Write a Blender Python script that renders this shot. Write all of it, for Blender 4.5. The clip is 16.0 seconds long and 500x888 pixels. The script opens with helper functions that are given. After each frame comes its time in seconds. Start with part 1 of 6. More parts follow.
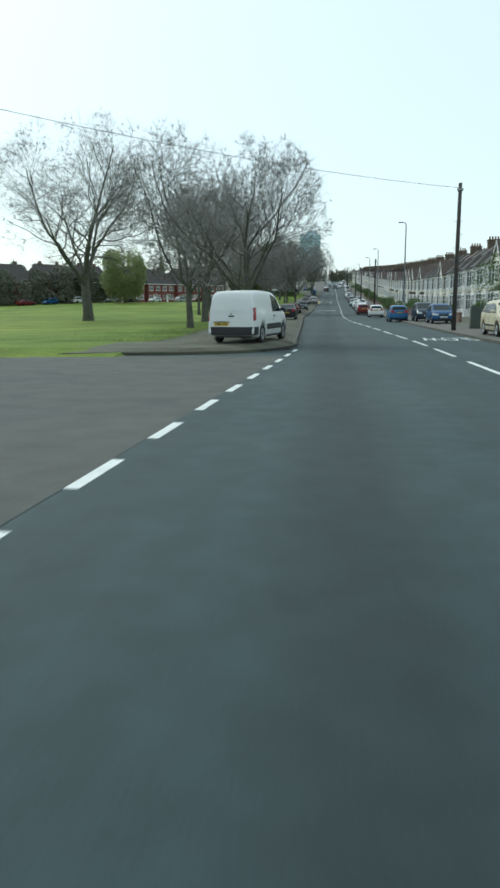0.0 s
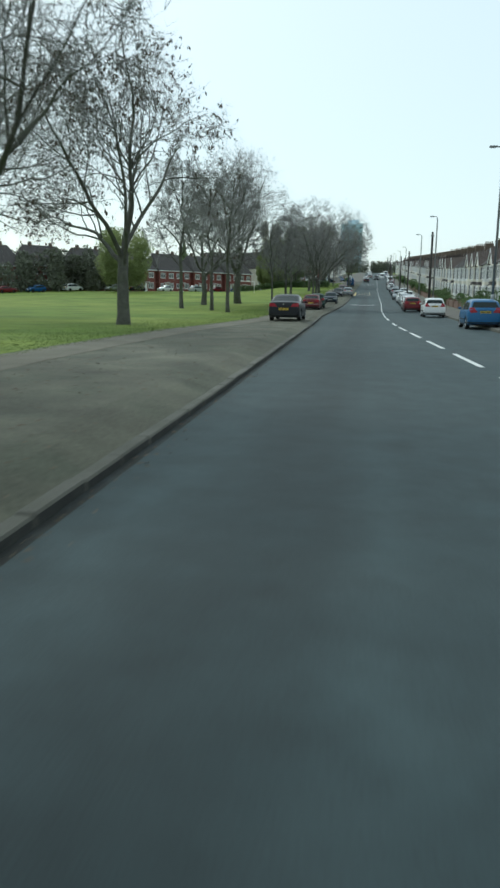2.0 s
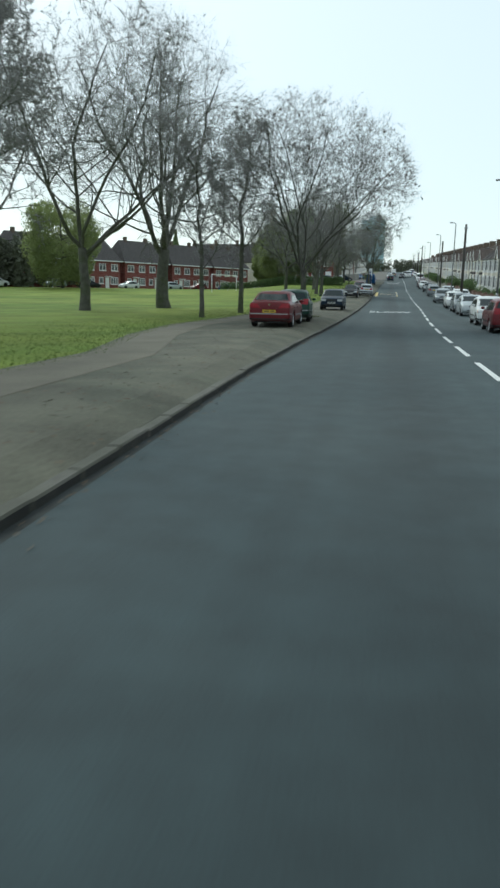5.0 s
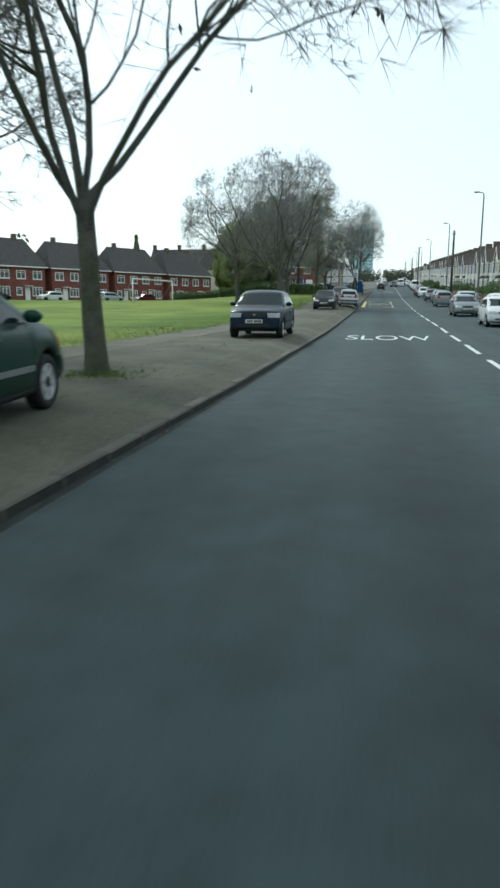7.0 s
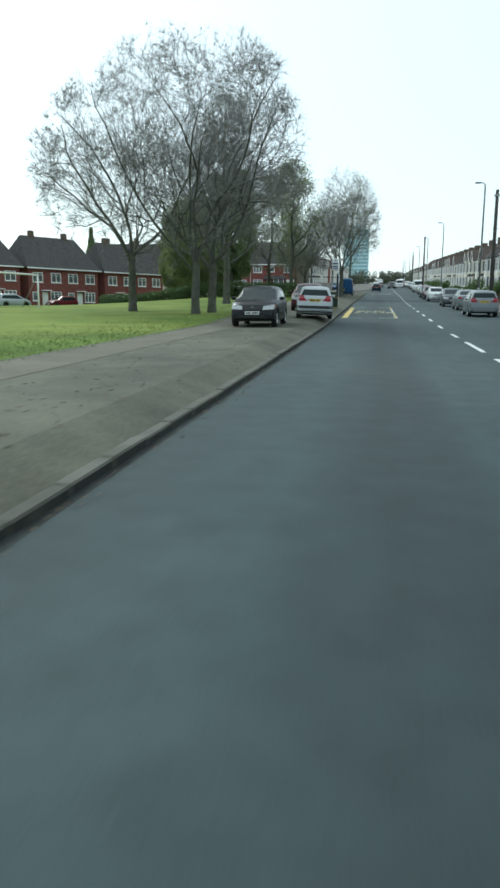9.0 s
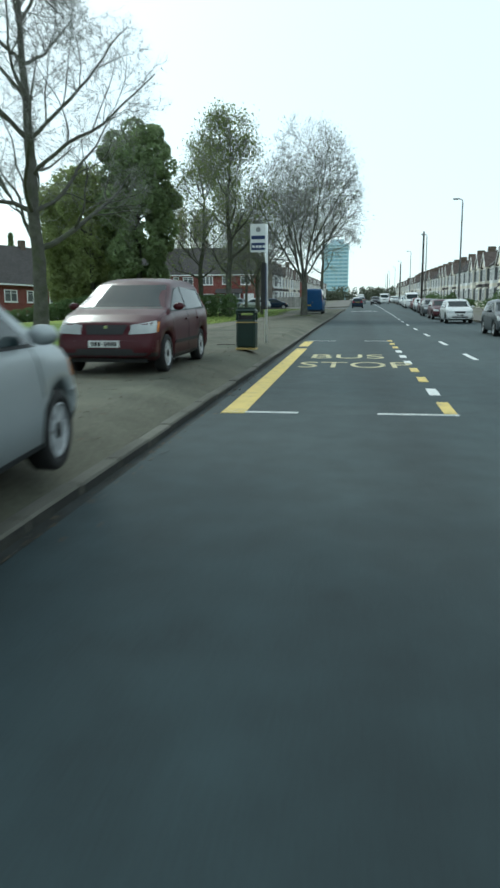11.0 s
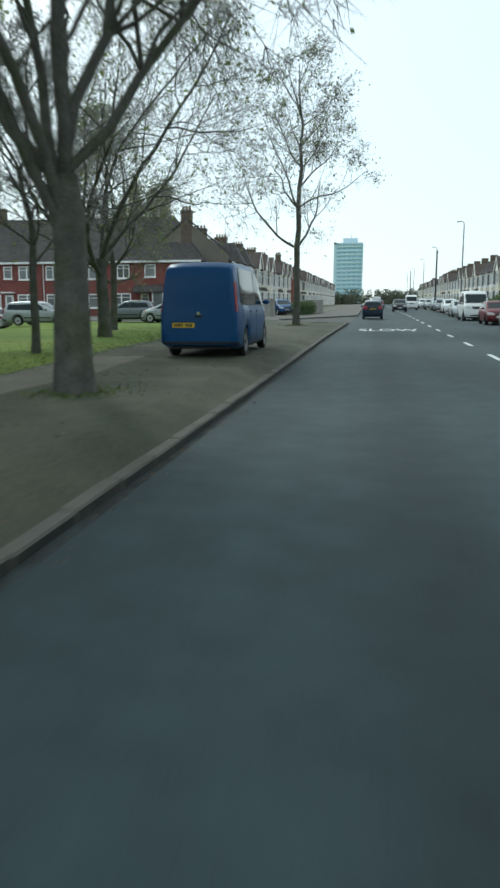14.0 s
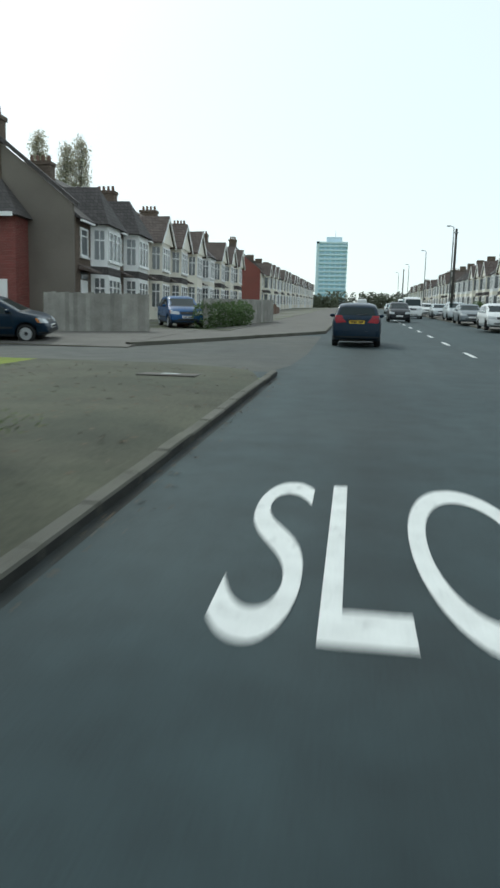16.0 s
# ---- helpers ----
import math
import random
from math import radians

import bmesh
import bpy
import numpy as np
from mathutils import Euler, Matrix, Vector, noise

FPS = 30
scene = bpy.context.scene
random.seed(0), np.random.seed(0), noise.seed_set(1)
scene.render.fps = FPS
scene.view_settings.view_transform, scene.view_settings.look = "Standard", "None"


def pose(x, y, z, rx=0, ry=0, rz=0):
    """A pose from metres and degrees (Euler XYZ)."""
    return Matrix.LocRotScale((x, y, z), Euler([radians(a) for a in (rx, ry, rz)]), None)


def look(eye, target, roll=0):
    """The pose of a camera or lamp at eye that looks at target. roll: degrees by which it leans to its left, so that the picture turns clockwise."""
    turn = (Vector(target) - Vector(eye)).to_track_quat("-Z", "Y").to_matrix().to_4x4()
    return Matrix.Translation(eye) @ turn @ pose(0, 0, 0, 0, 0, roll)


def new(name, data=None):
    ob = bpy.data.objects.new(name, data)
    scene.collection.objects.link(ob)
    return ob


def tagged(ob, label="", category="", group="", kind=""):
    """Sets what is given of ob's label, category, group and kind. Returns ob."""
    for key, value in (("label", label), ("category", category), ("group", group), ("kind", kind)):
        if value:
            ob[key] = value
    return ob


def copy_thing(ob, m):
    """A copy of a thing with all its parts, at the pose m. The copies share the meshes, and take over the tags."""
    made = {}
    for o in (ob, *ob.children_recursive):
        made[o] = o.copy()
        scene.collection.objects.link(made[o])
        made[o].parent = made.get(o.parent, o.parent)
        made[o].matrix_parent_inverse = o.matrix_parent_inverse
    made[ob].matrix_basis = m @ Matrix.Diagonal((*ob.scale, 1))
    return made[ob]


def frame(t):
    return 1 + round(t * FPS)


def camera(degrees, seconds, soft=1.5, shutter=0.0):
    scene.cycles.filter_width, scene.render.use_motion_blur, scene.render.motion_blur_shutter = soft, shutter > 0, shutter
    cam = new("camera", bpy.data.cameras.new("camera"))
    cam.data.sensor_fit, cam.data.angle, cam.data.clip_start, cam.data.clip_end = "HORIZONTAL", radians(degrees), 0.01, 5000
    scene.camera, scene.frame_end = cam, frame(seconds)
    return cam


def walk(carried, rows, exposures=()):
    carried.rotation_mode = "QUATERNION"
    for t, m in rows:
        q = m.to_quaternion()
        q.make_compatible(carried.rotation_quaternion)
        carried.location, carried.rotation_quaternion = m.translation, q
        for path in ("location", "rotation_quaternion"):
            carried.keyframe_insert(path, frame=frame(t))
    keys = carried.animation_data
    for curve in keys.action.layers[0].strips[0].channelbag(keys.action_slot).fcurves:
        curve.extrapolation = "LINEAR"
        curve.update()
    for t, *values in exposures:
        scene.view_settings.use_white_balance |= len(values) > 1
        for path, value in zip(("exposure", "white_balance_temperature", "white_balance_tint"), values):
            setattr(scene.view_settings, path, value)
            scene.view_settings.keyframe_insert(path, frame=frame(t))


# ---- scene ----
from mathutils.bvhtree import BVHTree

cam = camera(38.89, 16.0, soft=2.7, shutter=0.2)
# seconds, place and turn of the camera in the car
PATH = [
    (0, 0.113, 0.00, 1.458, 78.787, 0.405, 6.050),
    (0.5, 0.462, 7.43, 1.442, 78.729, 0.164, 6.694),
    (1, 0.753, 14.77, 1.407, 78.723, 0.364, 7.525),
    (1.5, 0.884, 21.91, 1.362, 77.904, 0.261, 8.395),
    (2, 0.885, 28.89, 1.318, 78.133, -0.436, 9.276),
    (2.5, 0.774, 35.66, 1.276, 78.446, -0.547, 10.140),
    (3, 0.638, 42.48, 1.248, 78.533, -0.862, 10.790),
    (3.2, 0.584, 45.22, 1.247, 78.761, -1.261, 10.744),
    (4.2, 0.303, 59.08, 1.242, 78.093, -1.019, 10.856),
    (5.3, 0.035, 74.86, 1.229, 78.202, -0.777, 10.979),
    (5.5, -0.000, 77.81, 1.224, 78.461, -0.300, 11.035),
    (6, -0.059, 85.29, 1.212, 78.692, -0.494, 10.526),
    (6.5, -0.144, 92.51, 1.199, 78.693, -0.128, 10.407),
    (7, -0.185, 99.83, 1.187, 79.156, -0.352, 10.134),
    (7.5, -0.124, 107.23, 1.300, 79.265, -0.259, 10.030),
    (8, -0.066, 114.72, 1.418, 79.743, -1.035, 9.811),
    (8.2, -0.059, 117.74, 1.465, 79.363, -0.819, 9.820),
    (9.2, -0.037, 133.17, 1.738, 79.449, -0.268, 9.868),
    (10.3, -0.076, 150.54, 2.174, 80.496, 0.282, 9.920),
    (10.5, -0.094, 153.72, 2.254, 80.315, -0.028, 9.350),
    (11, -0.114, 161.68, 2.482, 80.796, 0.037, 8.363),
    (11.5, -0.089, 169.51, 2.811, 80.458, -1.490, 8.562),
    (12, -0.051, 177.28, 3.137, 80.888, 0.592, 9.648),
    (12.5, -0.024, 184.98, 3.461, 80.856, -0.153, 9.501),
    (13, -0.021, 192.90, 3.780, 81.031, -0.650, 9.737),
    (13.5, -0.048, 201.11, 4.088, 80.900, -1.018, 9.779),
    (14, -0.068, 209.54, 4.404, 81.080, -0.164, 9.501),
    (14.5, -0.078, 218.00, 4.722, 81.338, -0.921, 8.993),
    (15, -0.050, 226.60, 5.092, 81.654, -0.107, 9.175),
    (15.5, -0.030, 235.28, 5.481, 81.314, -1.116, 8.887),
    (16, 0.000, 244.04, 5.874, 81.154, -1.494, 8.209),
]
walk(cam, [(t, pose(x, y, z, a, b, c)) for t, x, y, z, a, b, c in PATH],
     exposures=[(0, -0.12, 5780, -7), (1, -0.12, 5700, -9), (2.5, -0.2, 5850, -5), (3.2, -0.2, 5880, -4), (5.5, -0.12, 5880, -4), (6.5, 0.0, 5800, -5),
                (8, 0.0, 5850, -5), (9.2, 0.08, 5750, -7), (10.4, 0.18, 5600, -11), (11, 0.05, 5700, -9), (12, -0.14, 5780, -7), (12.5, -0.08, 5720, -8), (13.5, 0.16, 5620, -10),
                (14, 0.0, 5850, -5), (14.5, -0.24, 6000, -3), (15.2, -0.16, 6000, -3), (16, -0.06, 5980, -3)])

# ---- light ----
SUN_EL, SUN_AZ = radians(42), radians(-38)       # azimuth from +y, clockwise
world = bpy.data.worlds.new("sky")
scene.world = world
world.use_nodes = True
wn, wl = world.node_tree.nodes, world.node_tree.links
sky = wn.new("ShaderNodeTexSky")
sky.sky_type = "NISHITA"
sky.sun_disc = False
sky.sun_elevation, sky.sun_rotation = SUN_EL, SUN_AZ
sky.air_density, sky.dust_density, sky.ozone_density = 1.0, 2.0, 1.0
haze = wn.new("ShaderNodeMix")               # thin bright cloud over the whole sky
haze.data_type = "RGBA"
haze.inputs[0].default_value = 0.72
haze.inputs[7].default_value = (7.5, 7.6, 7.7, 1)
wl.new(sky.outputs[0], haze.inputs[6])
wl.new(haze.outputs[2], wn["Background"].inputs[0])
wn["Background"].inputs[1].default_value = 0.15
sun = new("sun", bpy.data.lights.new("sun", "SUN"))
sun.data.energy, sun.data.angle, sun.data.color = 1.6, radians(12), (1.0, 0.95, 0.88)
sun.matrix_world = look((0, 0, 0), (-math.sin(SUN_AZ) * math.cos(SUN_EL), -math.cos(SUN_AZ) * math.cos(SUN_EL), -math.sin(SUN_EL)))

# ---- materials ----
MATS = {}


def mat(name, color, rough=0.7, metal=0.0, var=0.25, scale=3.0, fine=40.0, bump=0.2, spec=0.4, coat=0.0, second=None, mask=0.5, mask_scale=0.6, rand=0.0, trans=0.0):
    """A painted or grained surface: two scales of noise in colour, a fine bump, patches of a second colour."""
    if name in MATS:
        return MATS[name]
    m = bpy.data.materials.new(name)
    m.use_nodes = True
    n, l = m.node_tree.nodes, m.node_tree.links
    p = n["Principled BSDF"]
    co = n.new("ShaderNodeTexCoord")
    a, b = n.new("ShaderNodeTexNoise"), n.new("ShaderNodeTexNoise")
    a.inputs["Scale"].default_value, b.inputs["Scale"].default_value = scale, fine
    a.inputs["Detail"].default_value, b.inputs["Detail"].default_value = 5, 3
    geo = n.new("ShaderNodeNewGeometry")
    for q in (a, b):
        l.new(geo.outputs["Position"], q.inputs["Vector"])
    mix = n.new("ShaderNodeMix")
    mix.data_type = "FLOAT"
    mix.inputs[0].default_value = 0.45
    l.new(a.outputs["Fac"], mix.inputs[2])
    l.new(b.outputs["Fac"], mix.inputs[3])
    ramp = n.new("ShaderNodeMapRange")
    ramp.inputs["From Min"].default_value, ramp.inputs["From Max"].default_value = 0.3, 0.7
    ramp.inputs["To Min"].default_value, ramp.inputs["To Max"].default_value = 1 - var, 1 + var
    l.new(mix.outputs[0], ramp.inputs["Value"])
    base = n.new("ShaderNodeMix")
    base.data_type = "RGBA"
    base.inputs[6].default_value = (*color, 1)
    base.inputs[7].default_value = (*(second or color), 1)
    base.inputs[0].default_value = 0.0
    if second:
        c = n.new("ShaderNodeTexNoise")
        c.inputs["Scale"].default_value, c.inputs["Detail"].default_value = mask_scale, 6
        c.inputs["Roughness"].default_value = 0.65
        l.new(geo.outputs["Position"], c.inputs["Vector"])
        s = n.new("ShaderNodeMapRange")
        s.inputs["From Min"].default_value, s.inputs["From Max"].default_value = mask - 0.09, mask + 0.09
        l.new(c.outputs["Fac"], s.inputs["Value"])
        l.new(s.outputs[0], base.inputs[0])
    mul = n.new("ShaderNodeVectorMath")
    mul.operation = "SCALE"
    l.new(base.outputs[2], mul.inputs[0])
    out = ramp.outputs[0]
    if rand:
        info = n.new("ShaderNodeObjectInfo")
        rr = n.new("ShaderNodeMapRange")
        rr.inputs["To Min"].default_value, rr.inputs["To Max"].default_value = 1 - rand, 1 + rand
        l.new(info.outputs["Random"], rr.inputs["Value"])
        mm = n.new("ShaderNodeMath")
        mm.operation = "MULTIPLY"
        l.new(out, mm.inputs[0])
        l.new(rr.outputs[0], mm.inputs[1])
        out = mm.outputs[0]
    l.new(out, mul.inputs[3])
    l.new(mul.outputs[0], p.inputs["Base Color"])
    p.inputs["Roughness"].default_value, p.inputs["Metallic"].default_value = rough, metal
    p.inputs["Specular IOR Level"].default_value = spec
    p.inputs["Coat Weight"].default_value = coat
    p.inputs["Coat Roughness"].default_value = 0.06
    if bump:
        bp = n.new("ShaderNodeBump")
        bp.inputs["Strength"].default_value, bp.inputs["Distance"].default_value = bump, 0.02
        l.new(mix.outputs[0], bp.inputs["Height"])
        l.new(bp.outputs[0], p.inputs["Normal"])
    if trans:
        thin, both = n.new("ShaderNodeBsdfTranslucent"), n.new("ShaderNodeMixShader")
        both.inputs[0].default_value = trans
        l.new(mul.outputs[0], thin.inputs["Color"])
        l.new(p.outputs[0], both.inputs[1])
        l.new(thin.outputs[0], both.inputs[2])
        l.new(both.outputs[0], n["Material Output"].inputs["Surface"])
    MATS[name] = m
    return m


def courses(name, color, joint, length, height, rough=0.85, var=0.3, plane="yz"):
    """Bonded brick or tile courses at their true size, with recessed joints."""
    if name in MATS:
        return MATS[name]
    m = mat(name, color, rough, var=var, scale=1.2, fine=25)
    n, l = m.node_tree.nodes, m.node_tree.links
    p = n["Principled BSDF"]
    geo = n.new("ShaderNodeNewGeometry")
    sep, com = n.new("ShaderNodeSeparateXYZ"), n.new("ShaderNodeCombineXYZ")
    l.new(geo.outputs["Position"], sep.inputs[0])
    add = n.new("ShaderNodeMath")
    l.new(sep.outputs["X"], add.inputs[0])
    l.new(sep.outputs["Y"], add.inputs[1])
    l.new(add.outputs[0], com.inputs[0])
    l.new(sep.outputs["Z"], com.inputs[1])
    br = n.new("ShaderNodeTexBrick")
    br.inputs["Scale"].default_value = 1.0
    br.inputs["Brick Width"].default_value, br.inputs["Row Height"].default_value = length, height
    br.inputs["Mortar Size"].default_value = height * 0.08
    br.inputs["Color1"].default_value = (*[v * 0.8 for v in color], 1)
    br.inputs["Color2"].default_value = (*[min(1, v * 1.15) for v in color], 1)
    br.inputs["Mortar"].default_value = (*joint, 1)
    l.new(com.outputs[0], br.inputs["Vector"])
    mul = n.new("ShaderNodeMix")
    mul.data_type, mul.blend_type = "RGBA", "MULTIPLY"
    mul.inputs[0].default_value = 0.5
    old = p.inputs["Base Color"].links[0].from_socket
    l.new(br.outputs["Color"], mul.inputs[6])
    sc = n.new("ShaderNodeVectorMath")
    sc.operation = "SCALE"
    sc.inputs[3].default_value = 1.0 / max(color)
    l.new(old, sc.inputs[0])
    l.new(sc.outputs[0], mul.inputs[7])
    l.new(mul.outputs[2], p.inputs["Base Color"])
    return m


M_ROAD = mat("asphalt", (0.028, 0.044, 0.048), 0.8, var=0.3, scale=2.5, fine=60, bump=0.35, second=(0.039, 0.055, 0.058), mask=0.55, mask_scale=0.12, spec=0.35)
def streaks(m, along, amount):
    """Wheel tracks and worn lines that run along the road."""
    n, l = m.node_tree.nodes, m.node_tree.links
    p = n["Principled BSDF"]
    geo, mp, nz = n.new("ShaderNodeNewGeometry"), n.new("ShaderNodeMapping"), n.new("ShaderNodeTexNoise")
    mp.inputs["Scale"].default_value = (1.1, along, 1.0)
    nz.inputs["Scale"].default_value, nz.inputs["Detail"].default_value = 1.0, 4
    l.new(geo.outputs["Position"], mp.inputs["Vector"])
    l.new(mp.outputs[0], nz.inputs["Vector"])
    r = n.new("ShaderNodeMapRange")
    r.inputs["From Min"].default_value, r.inputs["From Max"].default_value = 0.32, 0.68
    r.inputs["To Min"].default_value, r.inputs["To Max"].default_value = 1 - amount, 1 + amount
    l.new(nz.outputs["Fac"], r.inputs["Value"])
    sc = n.new("ShaderNodeVectorMath")
    sc.operation = "SCALE"
    l.new(p.inputs["Base Color"].links[0].from_socket, sc.inputs[0])
    l.new(r.outputs[0], sc.inputs[3])
    l.new(sc.outputs[0], p.inputs["Base Color"])


streaks(M_ROAD, 0.02, 0.16)


def oil_band(m, centre):
    """The dark drip line down the middle of a lane, between paler wheel tracks."""
    n, l = m.node_tree.nodes, m.node_tree.links
    p = n["Principled BSDF"]
    geo, sep, wob = n.new("ShaderNodeNewGeometry"), n.new("ShaderNodeSeparateXYZ"), n.new("ShaderNodeTexNoise")
    wob.inputs["Scale"].default_value = 0.25
    l.new(geo.outputs["Position"], sep.inputs[0])
    l.new(geo.outputs["Position"], wob.inputs["Vector"])
    off, dist = n.new("ShaderNodeMath"), n.new("ShaderNodeMath")
    off.operation, dist.operation = "ADD", "ABSOLUTE"
    l.new(sep.outputs["X"], off.inputs[0])
    push = n.new("ShaderNodeMapRange")
    push.inputs["To Min"].default_value, push.inputs["To Max"].default_value = -centre - 0.35, -centre + 0.35
    l.new(wob.outputs["Fac"], push.inputs["Value"])
    l.new(push.outputs[0], off.inputs[1])
    l.new(off.outputs[0], dist.inputs[0])
    r = n.new("ShaderNodeMapRange")
    r.interpolation_type = "SMOOTHSTEP"
    r.inputs["From Min"].default_value, r.inputs["From Max"].default_value = 0.1, 0.8
    r.inputs["To Min"].default_value, r.inputs["To Max"].default_value = 0.78, 1.08
    l.new(dist.outputs[0], r.inputs["Value"])
    sc = n.new("ShaderNodeVectorMath")
    sc.operation = "SCALE"
    l.new(p.inputs["Base Color"].links[0].from_socket, sc.inputs[0])
    l.new(r.outputs[0], sc.inputs[3])
    l.new(sc.outputs[0], p.inputs["Base Color"])


oil_band(M_ROAD, 0.35)
M_SIDE = mat("pale_worn_asphalt", (0.078, 0.079, 0.07), 0.88, var=0.3, scale=1.5, fine=50, bump=0.3, second=(0.06, 0.064, 0.06), mask=0.52, mask_scale=0.25)
M_VERGE = mat("worn_verge_tarmac", (0.1, 0.097, 0.07), 0.92, var=0.5, scale=0.7, fine=24, bump=0.7, second=(0.068, 0.072, 0.05), mask=0.54, mask_scale=0.4)


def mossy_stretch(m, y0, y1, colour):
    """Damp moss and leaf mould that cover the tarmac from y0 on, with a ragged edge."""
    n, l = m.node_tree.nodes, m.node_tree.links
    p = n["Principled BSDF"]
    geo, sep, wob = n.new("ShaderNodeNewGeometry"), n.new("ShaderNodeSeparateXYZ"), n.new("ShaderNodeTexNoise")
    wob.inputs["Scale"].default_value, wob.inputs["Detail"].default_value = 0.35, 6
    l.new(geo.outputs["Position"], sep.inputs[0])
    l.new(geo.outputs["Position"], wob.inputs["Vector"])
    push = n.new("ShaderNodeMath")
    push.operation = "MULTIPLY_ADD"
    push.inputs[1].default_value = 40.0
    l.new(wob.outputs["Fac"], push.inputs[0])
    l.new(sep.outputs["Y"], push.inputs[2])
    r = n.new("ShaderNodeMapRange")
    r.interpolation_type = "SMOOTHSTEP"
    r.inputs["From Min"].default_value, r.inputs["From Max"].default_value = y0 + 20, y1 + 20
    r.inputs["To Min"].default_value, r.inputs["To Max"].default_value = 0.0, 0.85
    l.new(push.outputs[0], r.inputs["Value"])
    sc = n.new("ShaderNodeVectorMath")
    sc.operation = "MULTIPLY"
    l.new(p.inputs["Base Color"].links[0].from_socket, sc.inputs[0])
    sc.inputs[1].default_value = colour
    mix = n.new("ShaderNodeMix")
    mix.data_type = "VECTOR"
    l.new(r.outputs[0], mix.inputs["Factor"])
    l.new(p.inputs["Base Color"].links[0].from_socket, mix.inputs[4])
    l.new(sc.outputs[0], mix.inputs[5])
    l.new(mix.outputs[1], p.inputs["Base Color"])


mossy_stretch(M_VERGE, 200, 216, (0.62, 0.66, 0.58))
M_PATH = mat("footpath_tarmac", (0.115, 0.108, 0.095), 0.9, var=0.25, scale=0.8, fine=40, bump=0.3)
M_FORE = mat("mixed_garden_paving", (0.14, 0.13, 0.115), 0.9, var=0.35, scale=0.4, fine=12, second=(0.09, 0.1, 0.05), mask=0.52, mask_scale=0.3)
M_KERB = mat("kerb_concrete", (0.12, 0.116, 0.098), 0.9, var=0.3, scale=3, fine=50, bump=0.4, second=(0.085, 0.084, 0.066), mask=0.5, mask_scale=1.5, rand=0.15)
# kerb sides: shade is painted into this dark colour, along with tar
M_KERB_SHADE = mat("shaded_tarry_kerb_face", (0.028, 0.029, 0.026), 0.9, var=0.4, scale=3, fine=40, bump=0.4, second=(0.055, 0.055, 0.045), mask=0.6, mask_scale=2.0)
M_GRASS = mat("mown_grass", (0.112, 0.165, 0.029), 0.95, var=0.4, scale=0.35, fine=9, bump=0.7, second=(0.185, 0.225, 0.045), mask=0.5, mask_scale=0.06, spec=0.15)
M_BLADE = mat("grass_blade", (0.11, 0.155, 0.034), 0.8, var=0.3, scale=1.5, fine=20, bump=0)
M_EARTH = mat("bare_earth", (0.12, 0.09, 0.06), 0.95, var=0.4, scale=1.5, fine=30, bump=0.6)
M_WHITE = mat("white_road_paint", (0.66, 0.67, 0.65), 0.7, var=0.15, scale=4, fine=60, second=(0.3, 0.3, 0.3), mask=0.66, mask_scale=6)
M_YELLOW = mat("yellow_road_paint", (0.62, 0.47, 0.14), 0.7, var=0.15, scale=4, fine=60, second=(0.3, 0.26, 0.15), mask=0.64, mask_scale=5)
M_YPALE = mat("worn_yellow_lettering", (0.56, 0.5, 0.29), 0.75, var=0.2, scale=4, fine=60, second=(0.2, 0.19, 0.15), mask=0.58, mask_scale=5)
M_BARK = mat("bark", (0.095, 0.093, 0.08), 0.95, var=0.45, scale=4, fine=30, bump=0.9, second=(0.07, 0.08, 0.045), mask=0.55, mask_scale=1.2)
M_TWIG = mat("twig_bark", (0.23, 0.226, 0.215), 0.9, var=0.25, scale=1, fine=10, bump=0)
M_BUD = mat("dry_seed_clusters", (0.1, 0.08, 0.06), 0.9, var=0.3, bump=0)
M_LEAF = mat("young_leaf", (0.2, 0.24, 0.085), 0.7, trans=0.5, var=0.35, scale=0.7, fine=6, bump=0)
M_OLIVE = mat("olive_green_leaf", (0.25, 0.29, 0.12), 0.7, trans=0.5, var=0.4, scale=0.8, fine=6, bump=0)
M_EVER = mat("dark_evergreen_leaf", (0.24, 0.3, 0.15), 0.65, trans=0.5, var=0.4, scale=0.6, fine=5, bump=0)
M_POPLAR = mat("pale_poplar_leaf", (0.46, 0.43, 0.34), 0.8, trans=0.5, var=0.3, bump=0)
M_HEDGE = mat("clipped_hedge_leaf", (0.11, 0.165, 0.065), 0.7, trans=0.5, var=0.4, scale=1.0, fine=8, bump=0)
M_WOOD_FAR = mat("far_wood_leaf", (0.13, 0.14, 0.1), 0.85, var=0.4, scale=0.1, fine=1, bump=0)
M_BRICK = courses("red_brick", (0.175, 0.063, 0.056), (0.3, 0.26, 0.22), 0.225, 0.075)
M_BRICK2 = courses("brown_brick", (0.105, 0.085, 0.07), (0.2, 0.18, 0.15), 0.225, 0.075)
M_TILE = courses("brown_roof_tile", (0.128, 0.11, 0.1), (0.05, 0.035, 0.03), 0.22, 0.2)
M_SLATE = courses("dark_roof_tile", (0.085, 0.079, 0.077), (0.042, 0.04, 0.038), 0.22, 0.2)
M_RENDER = mat("painted_render", (0.8, 0.76, 0.66), 0.85, var=0.14, scale=0.6, fine=12, second=(0.5, 0.46, 0.38), mask=0.66, mask_scale=0.7, rand=0.12)
M_FRAME = mat("white_window_frame", (0.83, 0.83, 0.81), 0.5, var=0.06, bump=0)
M_PANE = mat("curtained_window_pane", (0.13, 0.14, 0.145), 0.08, var=0.3, scale=0.4, fine=2, bump=0, spec=0.8)
M_STONE = mat("garden_wall_brick", (0.2, 0.13, 0.1), 0.9, var=0.3)
